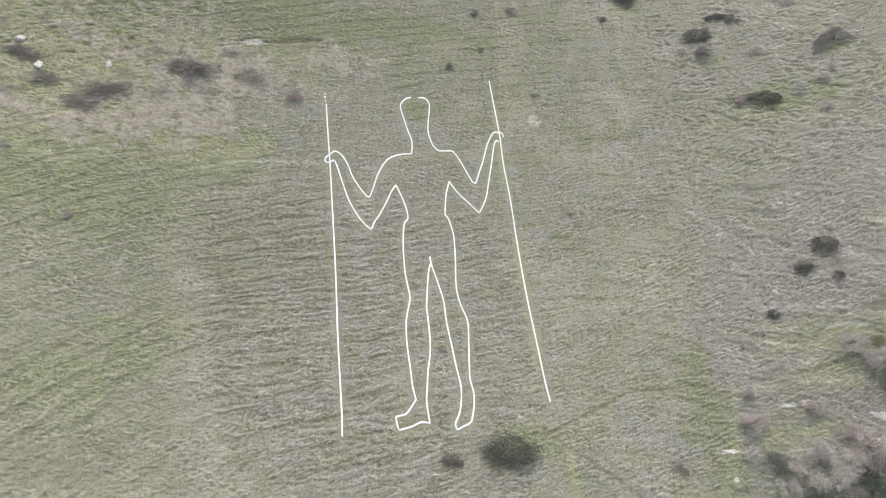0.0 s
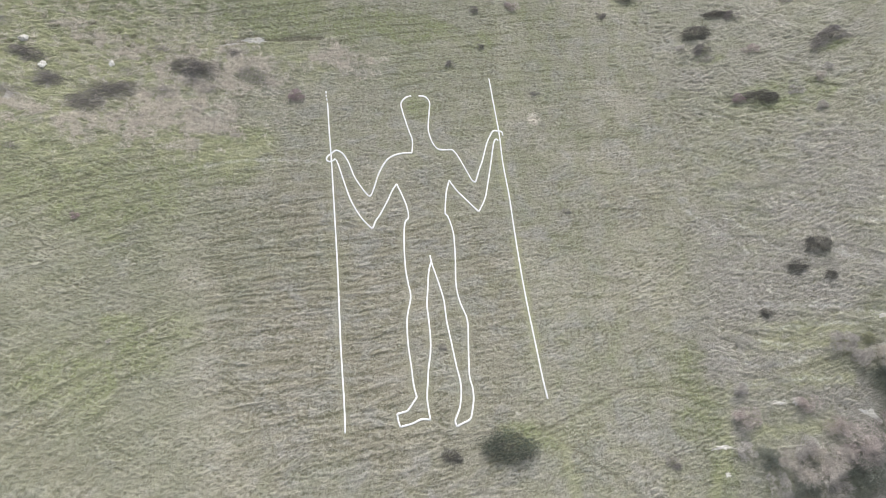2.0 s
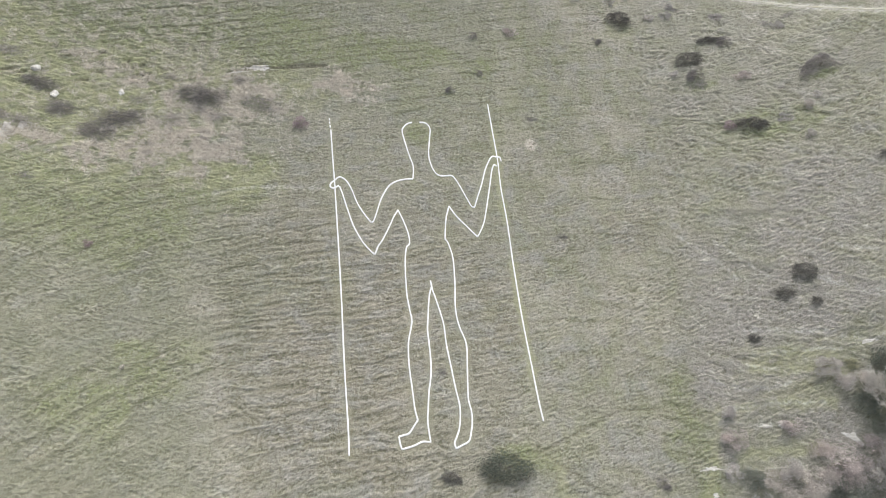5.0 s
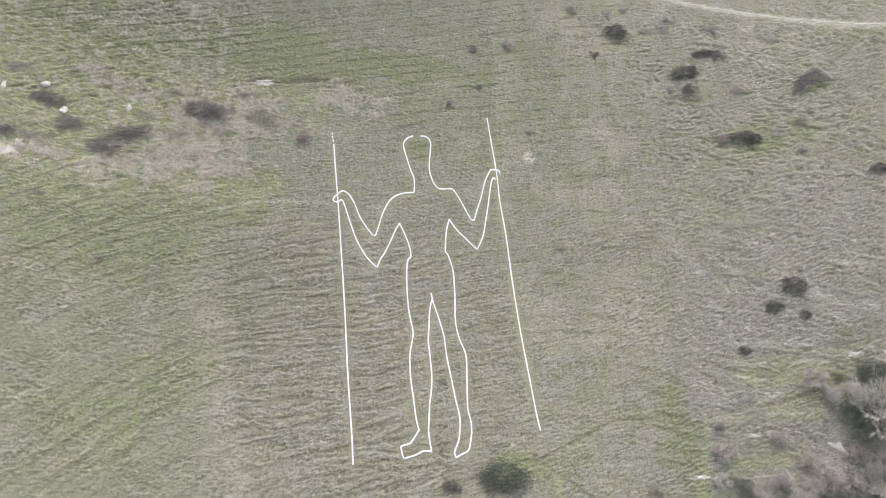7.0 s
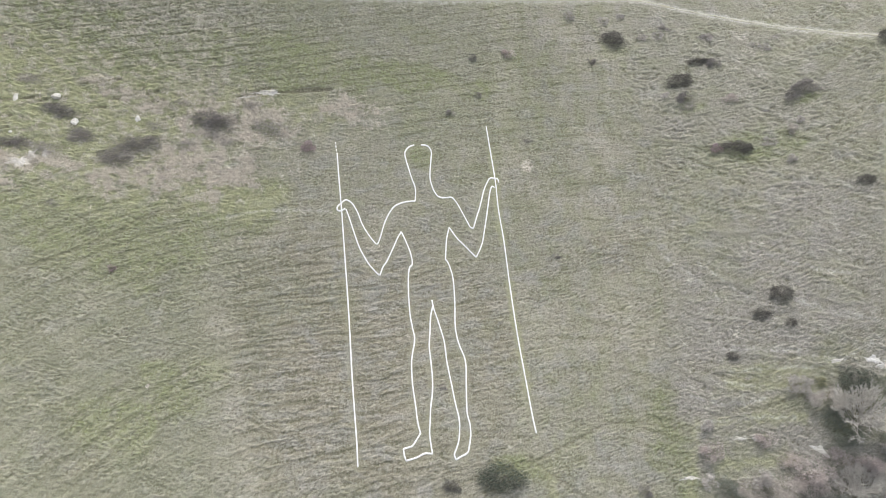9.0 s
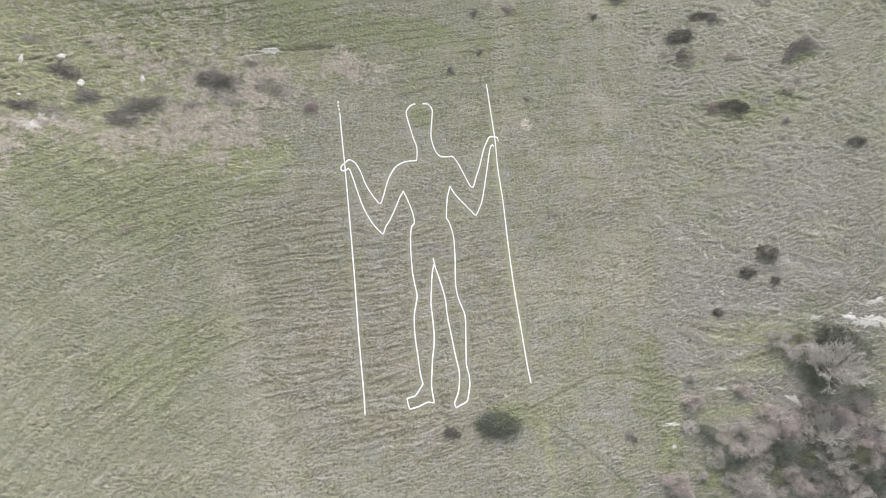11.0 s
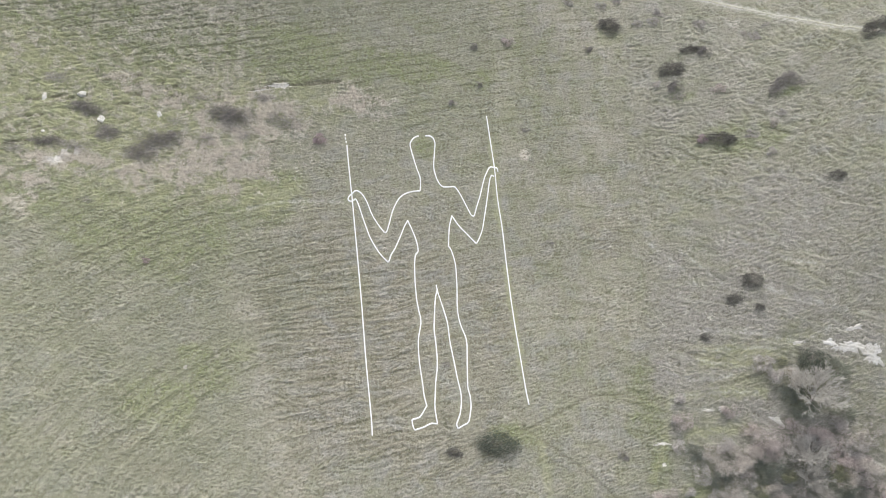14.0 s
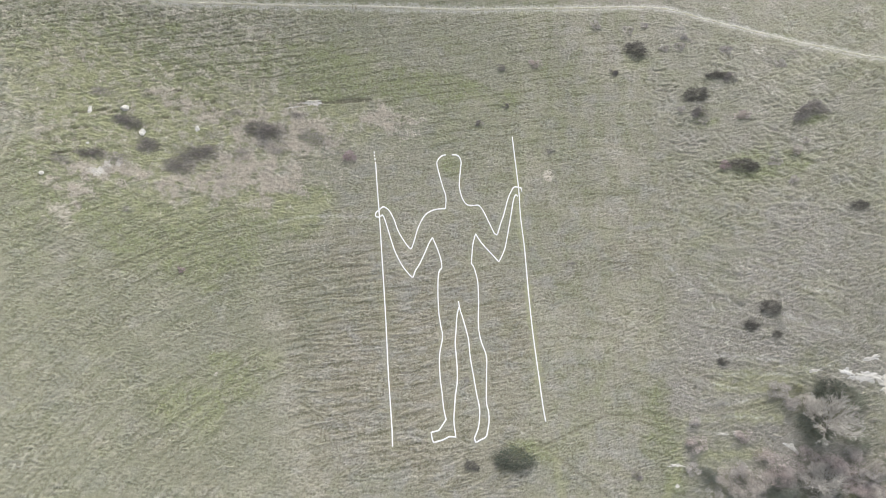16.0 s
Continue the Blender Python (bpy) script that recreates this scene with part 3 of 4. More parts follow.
# ---- mesh helpers ----
def mesh_of(name, verts, faces, material, tone=None, smooth=False):
    """A mesh from arrays of places and of faces with equally many corners."""
    verts, faces = np.asarray(verts, np.float32), np.asarray(faces, np.int32)
    me = bpy.data.meshes.new(name)
    me.vertices.add(len(verts))
    me.vertices.foreach_set("co", verts.ravel())
    me.loops.add(faces.size)
    me.loops.foreach_set("vertex_index", faces.ravel())
    me.polygons.add(len(faces))
    me.polygons.foreach_set("loop_start", np.arange(0, faces.size, faces.shape[1], dtype=np.int32))
    me.update(calc_edges=True)
    if smooth:
        me.polygons.foreach_set("use_smooth", np.ones(len(faces), bool))
    if tone is not None:
        me.attributes.new("tone", "FLOAT", "POINT").data.foreach_set("value", np.asarray(tone, np.float32))
    me.materials.append(material)
    return me


def part(name, me, parent, label=""):
    ob = new(name, me)
    ob.parent = parent
    return tagged(ob, label)


def blades(start, way, length, width, rng, arch=0.25, side=None):
    """Slender leaf-shaped blades, two triangles each."""
    n = len(start)
    way = way / np.linalg.norm(way, axis=1, keepdims=True)
    if side is None:
        side = np.cross(way, rng.normal(size=(n, 3)))
    side = side / (np.linalg.norm(side, axis=1, keepdims=True) + 1e-9)
    bend = np.cross(side, way)
    bend *= np.sign(bend[:, 2:3] + 1e-9)
    length, width = np.reshape(length, (-1, 1)), np.reshape(width, (-1, 1))
    mid = start + way * length * 0.5 + bend * length * arch * 0.5
    tip = start + way * length - bend * length * arch * 0.3
    v = np.stack([start, mid - side * width / 2, tip, mid + side * width / 2], 1).reshape(-1, 3)
    i = np.arange(n)[:, None] * 4
    f = np.concatenate([i + np.array([[0, 1, 3]]), i + np.array([[1, 2, 3]])], 0)
    return v, f, np.repeat(rng.random(n), 4)


def tubes(paths, sides=5):
    """Tapered round stems: each path is a list of (place, radius)."""
    vs, fs, base = [], [], 0
    ang = np.arange(sides) * 2 * np.pi / sides
    for p in paths:
        pts = np.array([q[0] for q in p], float)
        rad = np.array([q[1] for q in p], float)
        way = np.gradient(pts, axis=0)
        way /= np.linalg.norm(way, axis=1, keepdims=True) + 1e-9
        ref = np.where(np.abs(way[:, 2:3]) < 0.9, np.array([[0, 0, 1.0]]), np.array([[1.0, 0, 0]]))
        a = np.cross(way, ref)
        a /= np.linalg.norm(a, axis=1, keepdims=True) + 1e-9
        b = np.cross(way, a)
        ring = pts[:, None] + rad[:, None, None] * (np.cos(ang)[None, :, None] * a[:, None] + np.sin(ang)[None, :, None] * b[:, None])
        vs.append(ring.reshape(-1, 3))
        k = np.arange(len(pts) - 1)[:, None] * sides + np.arange(sides)[None]
        k2 = np.arange(len(pts) - 1)[:, None] * sides + (np.arange(sides)[None] + 1) % sides
        fs.append(np.stack([k, k2, k2 + sides, k + sides], -1).reshape(-1, 4) + base)
        base += len(pts) * sides
    return np.vstack(vs), np.vstack(fs)


# ---- the ground ----
def build_ground():
    v = np.stack([MX, MY, GROUND], -1).reshape(-1, 3)
    i = (np.arange(NY - 1)[:, None] * NX + np.arange(NX - 1)[None]).ravel()
    f = np.stack([i, i + 1, i + NX + 1, i + NX], -1)
    me = mesh_of("ground", v, f, M_TURF, smooth=True)
    me.attributes.new("cover", "FLOAT_COLOR", "POINT").data.foreach_set("color", COVER.astype(np.float32).ravel())
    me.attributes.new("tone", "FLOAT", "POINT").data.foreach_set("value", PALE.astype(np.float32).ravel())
    rough = grain(MX / 1.3, MY / 1.3, 51)
    # Soil, with shade below the turf ledges along CRACKS put into the colour.
    soil_shade = 0.72 * step(0.42, 0.14, D_CRACK + 0.35 * rough) + 0.33 * step(0.45, 0.12, D_TRAIL + 0.35 * rough)
    bare = 0.35 * step(1.2, 0.5, D_TRACK + 1.0 * rough) + 0.24 * step(0.42, 0.10, D_PALE + 0.7 * rough)
    worn = 0.5 * step(1.4, 0.3, D_GREEN + 1.1 * rough) + 0.15 * step(1.3, 0.5, D_FIG + 0.6 * rough) + 0.12 * step(1.4, 0.4, D_TRAIL + 0.8 * rough)
    worn += 0.22 * np.exp(-(lip(MX, MY - 0.7) / 0.09) ** 2) * step(46, 58, MX) * step(80, 60, MY) * step(0.0, 0.4, grain(MX / 6, MY / 4, 60))
    worn += 0.32 * patches(MX, MY, [(62, 11, 9, 3), (66, 5.5, 9, 2.2), (74, 12, 7, 2), (60, -2.5, 7, 2.5), (84, 3, 8, 5), (56, -13, 5, 5), (92, -4, 7, 7), (69, -16, 4, 2)], 69, 0.9, 4.0)
    worn += 0.75 * patches(MX, MY, [(-80, 53, 26, 13), (-58, 66, 28, 5), (-96, 62, 20, 10), (-48, 45, 12, 4)], 67, 1.0, 3.5) * (1 - 0.8 * COVER[..., 2])
    litter = patches(MX, MY, [(66, -12, 19, 12), (80, -2, 12, 10), (56, -14, 9, 8)], 61) * 0.12 + (0.72 * (1 - 0.75 * COVER[..., 0]) * step(-28, -50, MX) * step(46, 26, MY) + 0.5 * step(35, 60, MX) * step(55, 75, MY)) * step(-0.5, 0.2, grain(MX / 5, MY / 4, 68))
    me.attributes.new("ground", "FLOAT_COLOR", "POINT").data.foreach_set(
        "color", np.clip(np.stack([soil_shade, bare, worn, litter], -1), 0, 1).astype(np.float32).ravel())
    return tagged(new("ground", me), "steep grassy chalk hillside with terracettes and tussocks", "hillside", kind="structure")


CHALK_SKINS = [(-43.3, 69.9, 3.2, 0.75, 0.12), (-48.6, 68.1, 2.6, 0.3, 0.2), (-91.3, 43.8, 2.6, 1.2, 0.3), (-87.2, 46.9, 0.8, 1.0), (-89.6, 46.0, 0.9, 0.9), (71.8, -2.0, 1.9, 0.5, -0.55), (83.6, 10.4, 1.6, 0.6, -0.3), (87.4, 9.2, 3.3, 0.9, -0.15), (91.2, 7.0, 2.9, 1.4, -0.75),
               (60.4, 1.0, 0.7, 0.45), (57.6, 1.0, 1.3, 0.25), (47.1, -4.6, 2.1, 0.3), (77.6, 11.4, 1.7, 0.3), (88.6, 12.3, 2.0, 0.5), (85.6, -9.3, 0.6, 0.4), (47.0, -8.4, 0.6, 0.4)]


def build_grass(count=380000):
    rng = np.random.default_rng(3)
    x, y = rng.uniform(-128, 118, count), rng.uniform(-36, 128, count)
    more = slice(0, count // 3)
    x[more], y[more] = rng.uniform(40, 112, count // 3), rng.uniform(-4, 78, count // 3)
    keep = (np.abs(x) < 80 + 0.32 * (y + 36)) | (rng.random(count) < 0.3)
    fi, fj = ((x - X0) / GAP).astype(int) + NO, ((y - Y0) / GAPY).astype(int) + NO
    keep &= (D_FIG[fj, fi] > 0.75) & (D_TRACK[fj, fi] > 0.8) & (D_CRACK[fj, fi] > 0.5)
    keep &= (D_FIG[fj, fi] > 1.2) | (rng.random(count) < 0.4)
    for cx, cy, rx, ry, *_ in CHALK_SKINS:
        keep &= ((x - cx) / (rx * 1.05)) ** 2 + ((y - cy) / (ry * 1.4)) ** 2 > 1
    ridge, long_lip = rows(x, y), lip(x, y)
    lipped = (np.abs(long_lip) < 0.035) & (COVER[fj, fi, 1] > 0.12) & (x > 42) & (grain(x / 4, y / 3, 59) > -0.15)
    extra = (np.arange(count) < count // 3) & (rng.random(count) < 0.9)
    keep &= (((np.abs(ridge) < 0.08) | (rng.random(count) < 0.06)) & ~extra) | lipped
    x, y, fi, fj, ridge, long_lip, lipped = x[keep], y[keep], fi[keep], fj[keep], ridge[keep], long_lip[keep], lipped[keep]
    crest = (np.abs(ridge) < 0.08) | lipped
    along = np.where(lipped, np.arctan2(-(lip(x + 0.1, y) - long_lip), lip(x, y + 0.1) - long_lip), np.arctan2(-(rows(x + 0.1, y) - ridge), rows(x, y + 0.1) - ridge))
    share = COVER[fj, fi]
    gx, gy = (hill(x + 1, y) - hill(x - 1, y)) / 2, (hill(x, y + 1) - hill(x, y - 1)) / 2
    down = np.arctan2(-gy, -gx)
    comb = down + np.where(x > 0, 1.0, 0.7) * np.sign(grain(x / 3, y / 3, 73)) + 1.6 * grain(x / 5, y / 5, 71) + 1.6 * grain(x / 1.2, y / 1.2, 72)
    vs, fs, ts, cs, base = [], [], [], [], 0
    for k in range(3):
        a = np.where(crest, along + rng.choice((0, np.pi), len(x)) + rng.normal(0, 0.4, len(x)), comb + rng.normal(0, 0.55, len(x)))
        px, py = x + rng.normal(0, 0.14, len(x)), y + rng.normal(0, 0.14, len(x))
        fall = np.cos(a) * gx + np.sin(a) * gy
        way = np.stack([np.cos(a), np.sin(a), fall + rng.uniform(0.15, 0.75, len(x)) * np.where(crest, 0.6, 1.0)], 1)
        side = np.stack([-np.sin(a), np.cos(a), np.zeros(len(x))], 1) + rng.normal(0, 0.35, (len(x), 3))
        long = rng.uniform(0.28, 0.70, len(x)) * (0.75 + 0.55 * share[:, 2] + 0.25 * share[:, 1])
        v, f, t = blades(np.stack([px, py, ground_z(px, py) - 0.02], 1), way, long, rng.uniform(0.032, 0.060, len(x)), rng, 0.35, side)
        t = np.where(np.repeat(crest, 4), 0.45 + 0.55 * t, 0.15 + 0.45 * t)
        t = np.where(np.repeat(lipped, 4), 0.7 + 0.2 * t, t)
        vs.append(v), fs.append(f + base), ts.append(t), cs.append(np.repeat(share, 4, axis=0))
        base += len(v)
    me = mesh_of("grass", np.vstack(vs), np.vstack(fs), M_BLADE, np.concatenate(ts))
    me.attributes.new("cover", "FLOAT_COLOR", "POINT").data.foreach_set("color", np.vstack(cs).astype(np.float32).ravel())
    return tagged(new("grass", me), "long combed tussock grass, straw and green, all over the slope", "grass", kind="stuff")


def build_dead_stems(count=270000):
    """Tangled bleached stems over the old scrub clearing."""
    rng = np.random.default_rng(9)
    x, y = rng.uniform(-108, -14, count), rng.uniform(34, 73, count)
    fi, fj = ((x - X0) / GAP).astype(int) + NO, ((y - Y0) / GAPY).astype(int) + NO
    keep = COVER[fj, fi, 2] > rng.uniform(0.15, 0.65, count) - 0.5 * grain(x / 1.6, y / 1.3, 75)
    x, y = x[keep], y[keep]
    a = rng.uniform(0, 2 * np.pi, len(x))
    gx, gy = (hill(x + 1, y) - hill(x - 1, y)) / 2, (hill(x, y + 1) - hill(x, y - 1)) / 2
    way = np.stack([np.cos(a), np.sin(a), np.cos(a) * gx + np.sin(a) * gy + rng.uniform(0.0, 0.5, len(x))], 1)
    v, f, t = blades(np.stack([x, y, ground_z(x, y) + 0.05], 1), way, rng.uniform(0.28, 0.8, len(x)), rng.uniform(0.03, 0.058, len(x)), rng, 0.3)
    return tagged(new("dead_stems", mesh_of("dead_stems", v, f, M_STEMS, t)), "tangle of bleached dead stems in the scrub clearing", "dead plants", kind="stuff")


def build_track():
    line = spline(TRACK, 0.5)
    way = np.gradient(line, axis=0)
    way /= np.linalg.norm(way, axis=1, keepdims=True)
    side = np.stack([-way[:, 1], way[:, 0]], 1)
    s = np.arange(len(line)) * 0.5
    left = 0.29 + 0.4 * grain(s / 3, s * 0, 81) + 0.35 * grain(s / 0.9, s * 0, 82)
    right = 0.29 + 0.4 * grain(s / 3, s * 0, 83) + 0.35 * grain(s / 0.9, s * 0, 84)
    rows = [line + side * (-left[:, None]), line - side * 0.15, line + side * 0.15, line + side * right[:, None]]
    v = np.stack(rows, 1).reshape(-1, 2)
    lift = np.tile([0.02, 0.07, 0.07, 0.02], len(line))
    v = np.column_stack([v, np.maximum(hill(v[:, 0], v[:, 1]), ground_z(v[:, 0], v[:, 1])) + lift])
    i = (np.arange(len(line) - 1)[:, None] * 4 + np.arange(3)[None]).ravel()
    me = mesh_of("chalk_track", v, np.stack([i, i + 4, i + 5, i + 1], -1), M_TRACK, smooth=True)
    return tagged(new("chalk_track", me), "worn white chalk footpath along the crest of the hill", "footpath", kind="structure")


# ---- the hill figure ----
def band(line, width=0.31, height=0.10):
    """A low painted kerb along a line on the slope, with chamfered shoulders and slightly uneven edges."""
    way = np.gradient(line, axis=0)
    way /= np.linalg.norm(way, axis=1, keepdims=True) + 1e-9
    side = np.stack([-way[:, 1], way[:, 0]], 1)
    s = np.concatenate([[0], np.cumsum(np.linalg.norm(np.diff(line, axis=0), axis=1))])
    seed = int(abs(line[0, 0] * 31 + line[0, 1] * 17)) % 97
    w = width / 2 * (1 + 0.18 * grain(s / 0.8, s * 0 + 0.5, seed))
    out = []
    for off, up in ((-1.0, -0.3), (-1.0, height * 0.7), (-0.86, height), (0.86, height), (1.0, height * 0.7), (1.0, -0.3)):
        p = line + side * (off * w)[:, None]
        out.append(np.column_stack([p, hill(p[:, 0], p[:, 1]) + up]))
    v = np.stack(out, 1).reshape(-1, 3)
    i = (np.arange(len(line) - 1)[:, None] * 6 + np.arange(5)[None]).ravel()
    f = np.stack([i, i + 1, i + 7, i + 6], -1)
    e = (len(line) - 1) * 6
    caps = np.array([[0, 5, 4, 1], [1, 4, 3, 2], [e, e + 1, e + 4, e + 5], [e + 1, e + 2, e + 3, e + 4]])
    return v, np.vstack([f, caps])


def joined_bands(name, lines):
    vs, fs, base = [], [], 0
    for line in lines:
        v, f = band(line)
        vs.append(v), fs.append(f + base)
        base += len(v)
    return mesh_of(name, np.vstack(vs), np.vstack(fs), M_PAINT)


def build_figure():
    tagged(new("hill_figure", joined_bands("hill_figure", [spline(p) for p in OUTLINE])),
           "giant hill figure outlined in white painted blocks on the turf", "hill figure")
    for k, p in enumerate(STAVES):
        staff = tagged(new("staff", None), ("long white staff line on the grass with a broken tip" if k == 0 else "long straight white staff line on the grass"),
                       "hill figure", group="staves of the hill figure")
        part("line", joined_bands("line", [spline(p)]), staff)
        if k == 0:
            for x, y in DASHES:
                part("block", joined_bands("block", [np.array([(x - 0.03, y + 0.21), (x, y), (x + 0.03, y - 0.21)])]), staff, "loose white block at the tip")


# ---- shrubs and trees ----
def lumps(n, rng, height, count=16, inner=0.35, size=(0.20, 0.38)):
    """Places, outward ways and shares of the way out in a crown of half width 1, made of many rounded lumps with gaps between them."""
    a, h = rng.uniform(0, 2 * np.pi, count), rng.random(count) ** 1.5
    r = np.sqrt(np.maximum(0, 1 - h * h)) * rng.uniform(0.45, 0.85, count)
    mid = np.stack([r * np.cos(a), r * np.sin(a), h * 0.66], 1)
    size = rng.uniform(*size, count)
    k = rng.integers(0, count, n)
    d = rng.normal(size=(n, 3))
    d /= np.linalg.norm(d, axis=1, keepdims=True)
    d[:, 2] = np.where(d[:, 2] < -0.3, -d[:, 2], d[:, 2])
    out = rng.uniform(inner, 1.0, n)
    p = mid[k] + d * (size[k] * out)[:, None]
    p[:, 2] = np.maximum(p[:, 2], 0.02)
    return p * np.array([1, 1, height]), d, (out - inner) / (1 - inner)


def stems_mesh(rng, count, height, thick):
    paths = []
    for _ in range(count):
        a, lean = rng.uniform(0, 2 * np.pi), rng.uniform(0.15, 0.8)
        d = np.array([math.cos(a) * lean, math.sin(a) * lean, 1.0])
        d /= np.linalg.norm(d)
        p, q = np.array([d[0] * 0.1, d[1] * 0.1, -0.12]), []
        for k in range(5):
            q.append((p.copy(), thick * (1 - 0.19 * k)))
            p = p + (d + rng.normal(0, 0.18, 3)) * height * 0.17
        paths.append(q)
    return tubes(paths, 4)


def bare_shrub(seed, kind, height=0.8, twigs=4300):
    """A leafless shrub of half width 1: stems at its foot and a haze of twigs."""
    rng = np.random.default_rng(seed)
    ob = new("shrub", None)
    v, f = stems_mesh(rng, 9, height, 0.035)
    part("trunk", mesh_of("trunk", v, f, M_BARK), ob)
    start, d, out = lumps(twigs, rng, height, 13, 0.45, (0.26, 0.44))
    way = d + start * 0.3 + rng.normal(0, 0.8, (twigs, 3)) + np.array([0, 0, 0.3])
    v, f, t = blades(start, way, rng.uniform(0.07, 0.17, twigs), rng.uniform(0.009, 0.016, twigs), rng, 0.15)
    # Sprays of twigs share one tone; inner shade of the crown is painted in.
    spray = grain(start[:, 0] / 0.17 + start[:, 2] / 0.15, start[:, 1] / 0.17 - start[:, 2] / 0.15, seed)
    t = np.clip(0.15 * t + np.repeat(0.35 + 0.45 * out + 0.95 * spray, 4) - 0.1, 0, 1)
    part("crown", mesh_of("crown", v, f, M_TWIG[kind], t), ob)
    return ob


def bramble(seed, stems=1500, kind="mound"):
    """A low sprawl of arching bramble stems of half width 1."""
    rng = np.random.default_rng(seed)
    ob = new("shrub", None)
    v, f = stems_mesh(rng, 9, 0.4, 0.02)
    part("trunk", mesh_of("trunk", v, f, M_BARK), ob)
    a, r = rng.uniform(0, 2 * np.pi, stems), rng.random(stems) ** 0.62 * 1.1
    r *= 0.85 + 0.7 * grain(a * 1.2 + seed, a * 0 + seed, 8) + 0.5 * grain(a * 3.1 + seed, a * 0 + seed, 9)
    start = np.stack([r * np.cos(a), r * np.sin(a), rng.uniform(0.0, 0.3, stems) * (1.1 - np.minimum(r, 1))], 1)
    b = rng.uniform(0, 2 * np.pi, stems)
    way = np.stack([np.cos(b), np.sin(b), rng.uniform(0.0, 0.5, stems)], 1)
    v, f, t = blades(start, way, rng.uniform(0.10, 0.34, stems), rng.uniform(0.012, 0.026, stems), rng, 0.5)
    part("crown", mesh_of("crown", v, f, M_TWIG[kind], t), ob)
    return ob


def leafy_shrub(seed, kind, height=0.8, leaves=4000):
    """An evergreen shrub of half width 1: stems and a lumpy crown of small leaves with some bare twig ends."""
    rng = np.random.default_rng(seed)
    ob = new("shrub", None)
    v, f = stems_mesh(rng, 7, height, 0.04)
    part("trunk", mesh_of("trunk", v, f, M_BARK), ob)
    start, d, out = lumps(leaves, rng, height, 44, 0.72)
    way = d * 0.6 + rng.normal(0, 0.7, (leaves, 3))
    length = rng.uniform(0.030, 0.066, leaves)
    v, f, t = blades(start, way, length, length * rng.uniform(0.65, 1.0, leaves), rng, 0.3)
    part("crown", mesh_of("crown", v, f, M_LEAF[kind], t), ob)
    return ob


def ash_tree(seed, height, spread):
    """A leafless ash with several stems: trunk, spreading limbs and many fine pale twigs."""
    rng = np.random.default_rng(seed)
    ob = new("ash_tree", None)
    trunk, limbs, starts, ways, lens = [], [], [], [], []

    def bough(p, d, length, r, rise):
        """One limb as places with their thickness, bending upwards, and its way at each place."""
        q, w = [], []
        for k in range(7):
            q.append((p.copy(), max(0.02, r * (1 - 0.14 * k))))
            d = d + rng.normal(0, 0.07, 3) + np.array([0, 0, rise])
            d /= np.linalg.norm(d)
            w.append(d.copy())
            p = p + d * length / 6
        return q, w

    def shoots(q, w, count, size):
        for k in range(2, 7):
            for _ in range(count):
                starts.append(q[k][0].copy()), ways.append(w[k] + rng.normal(0, 0.42, 3) + np.array([0, 0, 0.1])), lens.append(rng.uniform(0.5, 1.1) * size)

    for k in range(3):
        a = k * 2.1 + rng.uniform(0, 0.8)
        q, w = bough(np.array([math.cos(a) * 0.2, math.sin(a) * 0.2, -0.5]), np.array([math.cos(a) * 0.3, math.sin(a) * 0.3, 1.0]), height * 0.30, 0.20, 0.0)
        trunk.append(q)
    for k in range(36):
        a, polar = k * 2.4 + rng.normal(0, 0.2), math.radians(8 + 60 * math.sqrt((k + 0.5) / 36) + rng.normal(0, 6))
        d = np.array([math.cos(a) * math.sin(polar), math.sin(a) * math.sin(polar), math.cos(polar)])
        reach = 1 / math.hypot(math.sin(polar) / spread, math.cos(polar) / (height * 0.78)) * rng.uniform(0.8, 1.05)
        q, w = bough(trunk[k % 3][rng.integers(3, 7)][0], d, reach, 0.065, 0.03)
        limbs.append(q)
        shoots(q, w, 6, 0.8)
        for i in range(2, 6):
            for turn in (-1, 1):
                side = np.cross(w[i], rng.normal(size=3) * 0.5 + np.array([0, 0, 1.0])) * turn
                side /= np.linalg.norm(side) + 1e-6
                q2, w2 = bough(q[i][0], w[i] * 0.85 + side * 0.6, reach * (0.52 - 0.06 * i) * rng.uniform(0.7, 1.1), 0.038, 0.05)
                limbs.append(q2)
                shoots(q2, w2, 5, 0.7)
    for name, paths, sides in (("trunk", trunk, 6), ("branchwork", limbs, 3)):
        v, f = tubes(paths, sides)
        part(name, mesh_of(name, v, f, M_BARK if name == "trunk" else M_TWIG["ash"], rng.random(len(v))), ob)
    v, f, t = blades(np.array(starts), np.array(ways), np.array(lens), np.full(len(lens), 0.042), rng, 0.08)
    part("crown", mesh_of("crown", v, f, M_TWIG["ash"], t), ob)
    return ob


def bury(*obs):
    for ob in obs:
        for o in (*ob.children_recursive, ob):
            bpy.data.objects.remove(o)


PROTOS = {}


def proto(kind, variant):
    key = (kind, variant)
    if key not in PROTOS:
        seed = 100 + 17 * len(PROTOS)
        if kind in M_LEAF:
            PROTOS[key] = leafy_shrub(seed, kind)
        elif kind == "mound":
            PROTOS[key] = bramble(seed)
        elif kind == "sprawl":
            PROTOS[key] = bramble(seed, 700, "sprawl")
        elif kind == "ash":
            PROTOS[key] = ash_tree(seed, 8.0, 6.0)
        elif kind.startswith("low_"):
            PROTOS[key] = bare_shrub(seed, kind[4:], twigs=1900)
        else:
            PROTOS[key] = bare_shrub(seed, kind)
    return PROTOS[key]


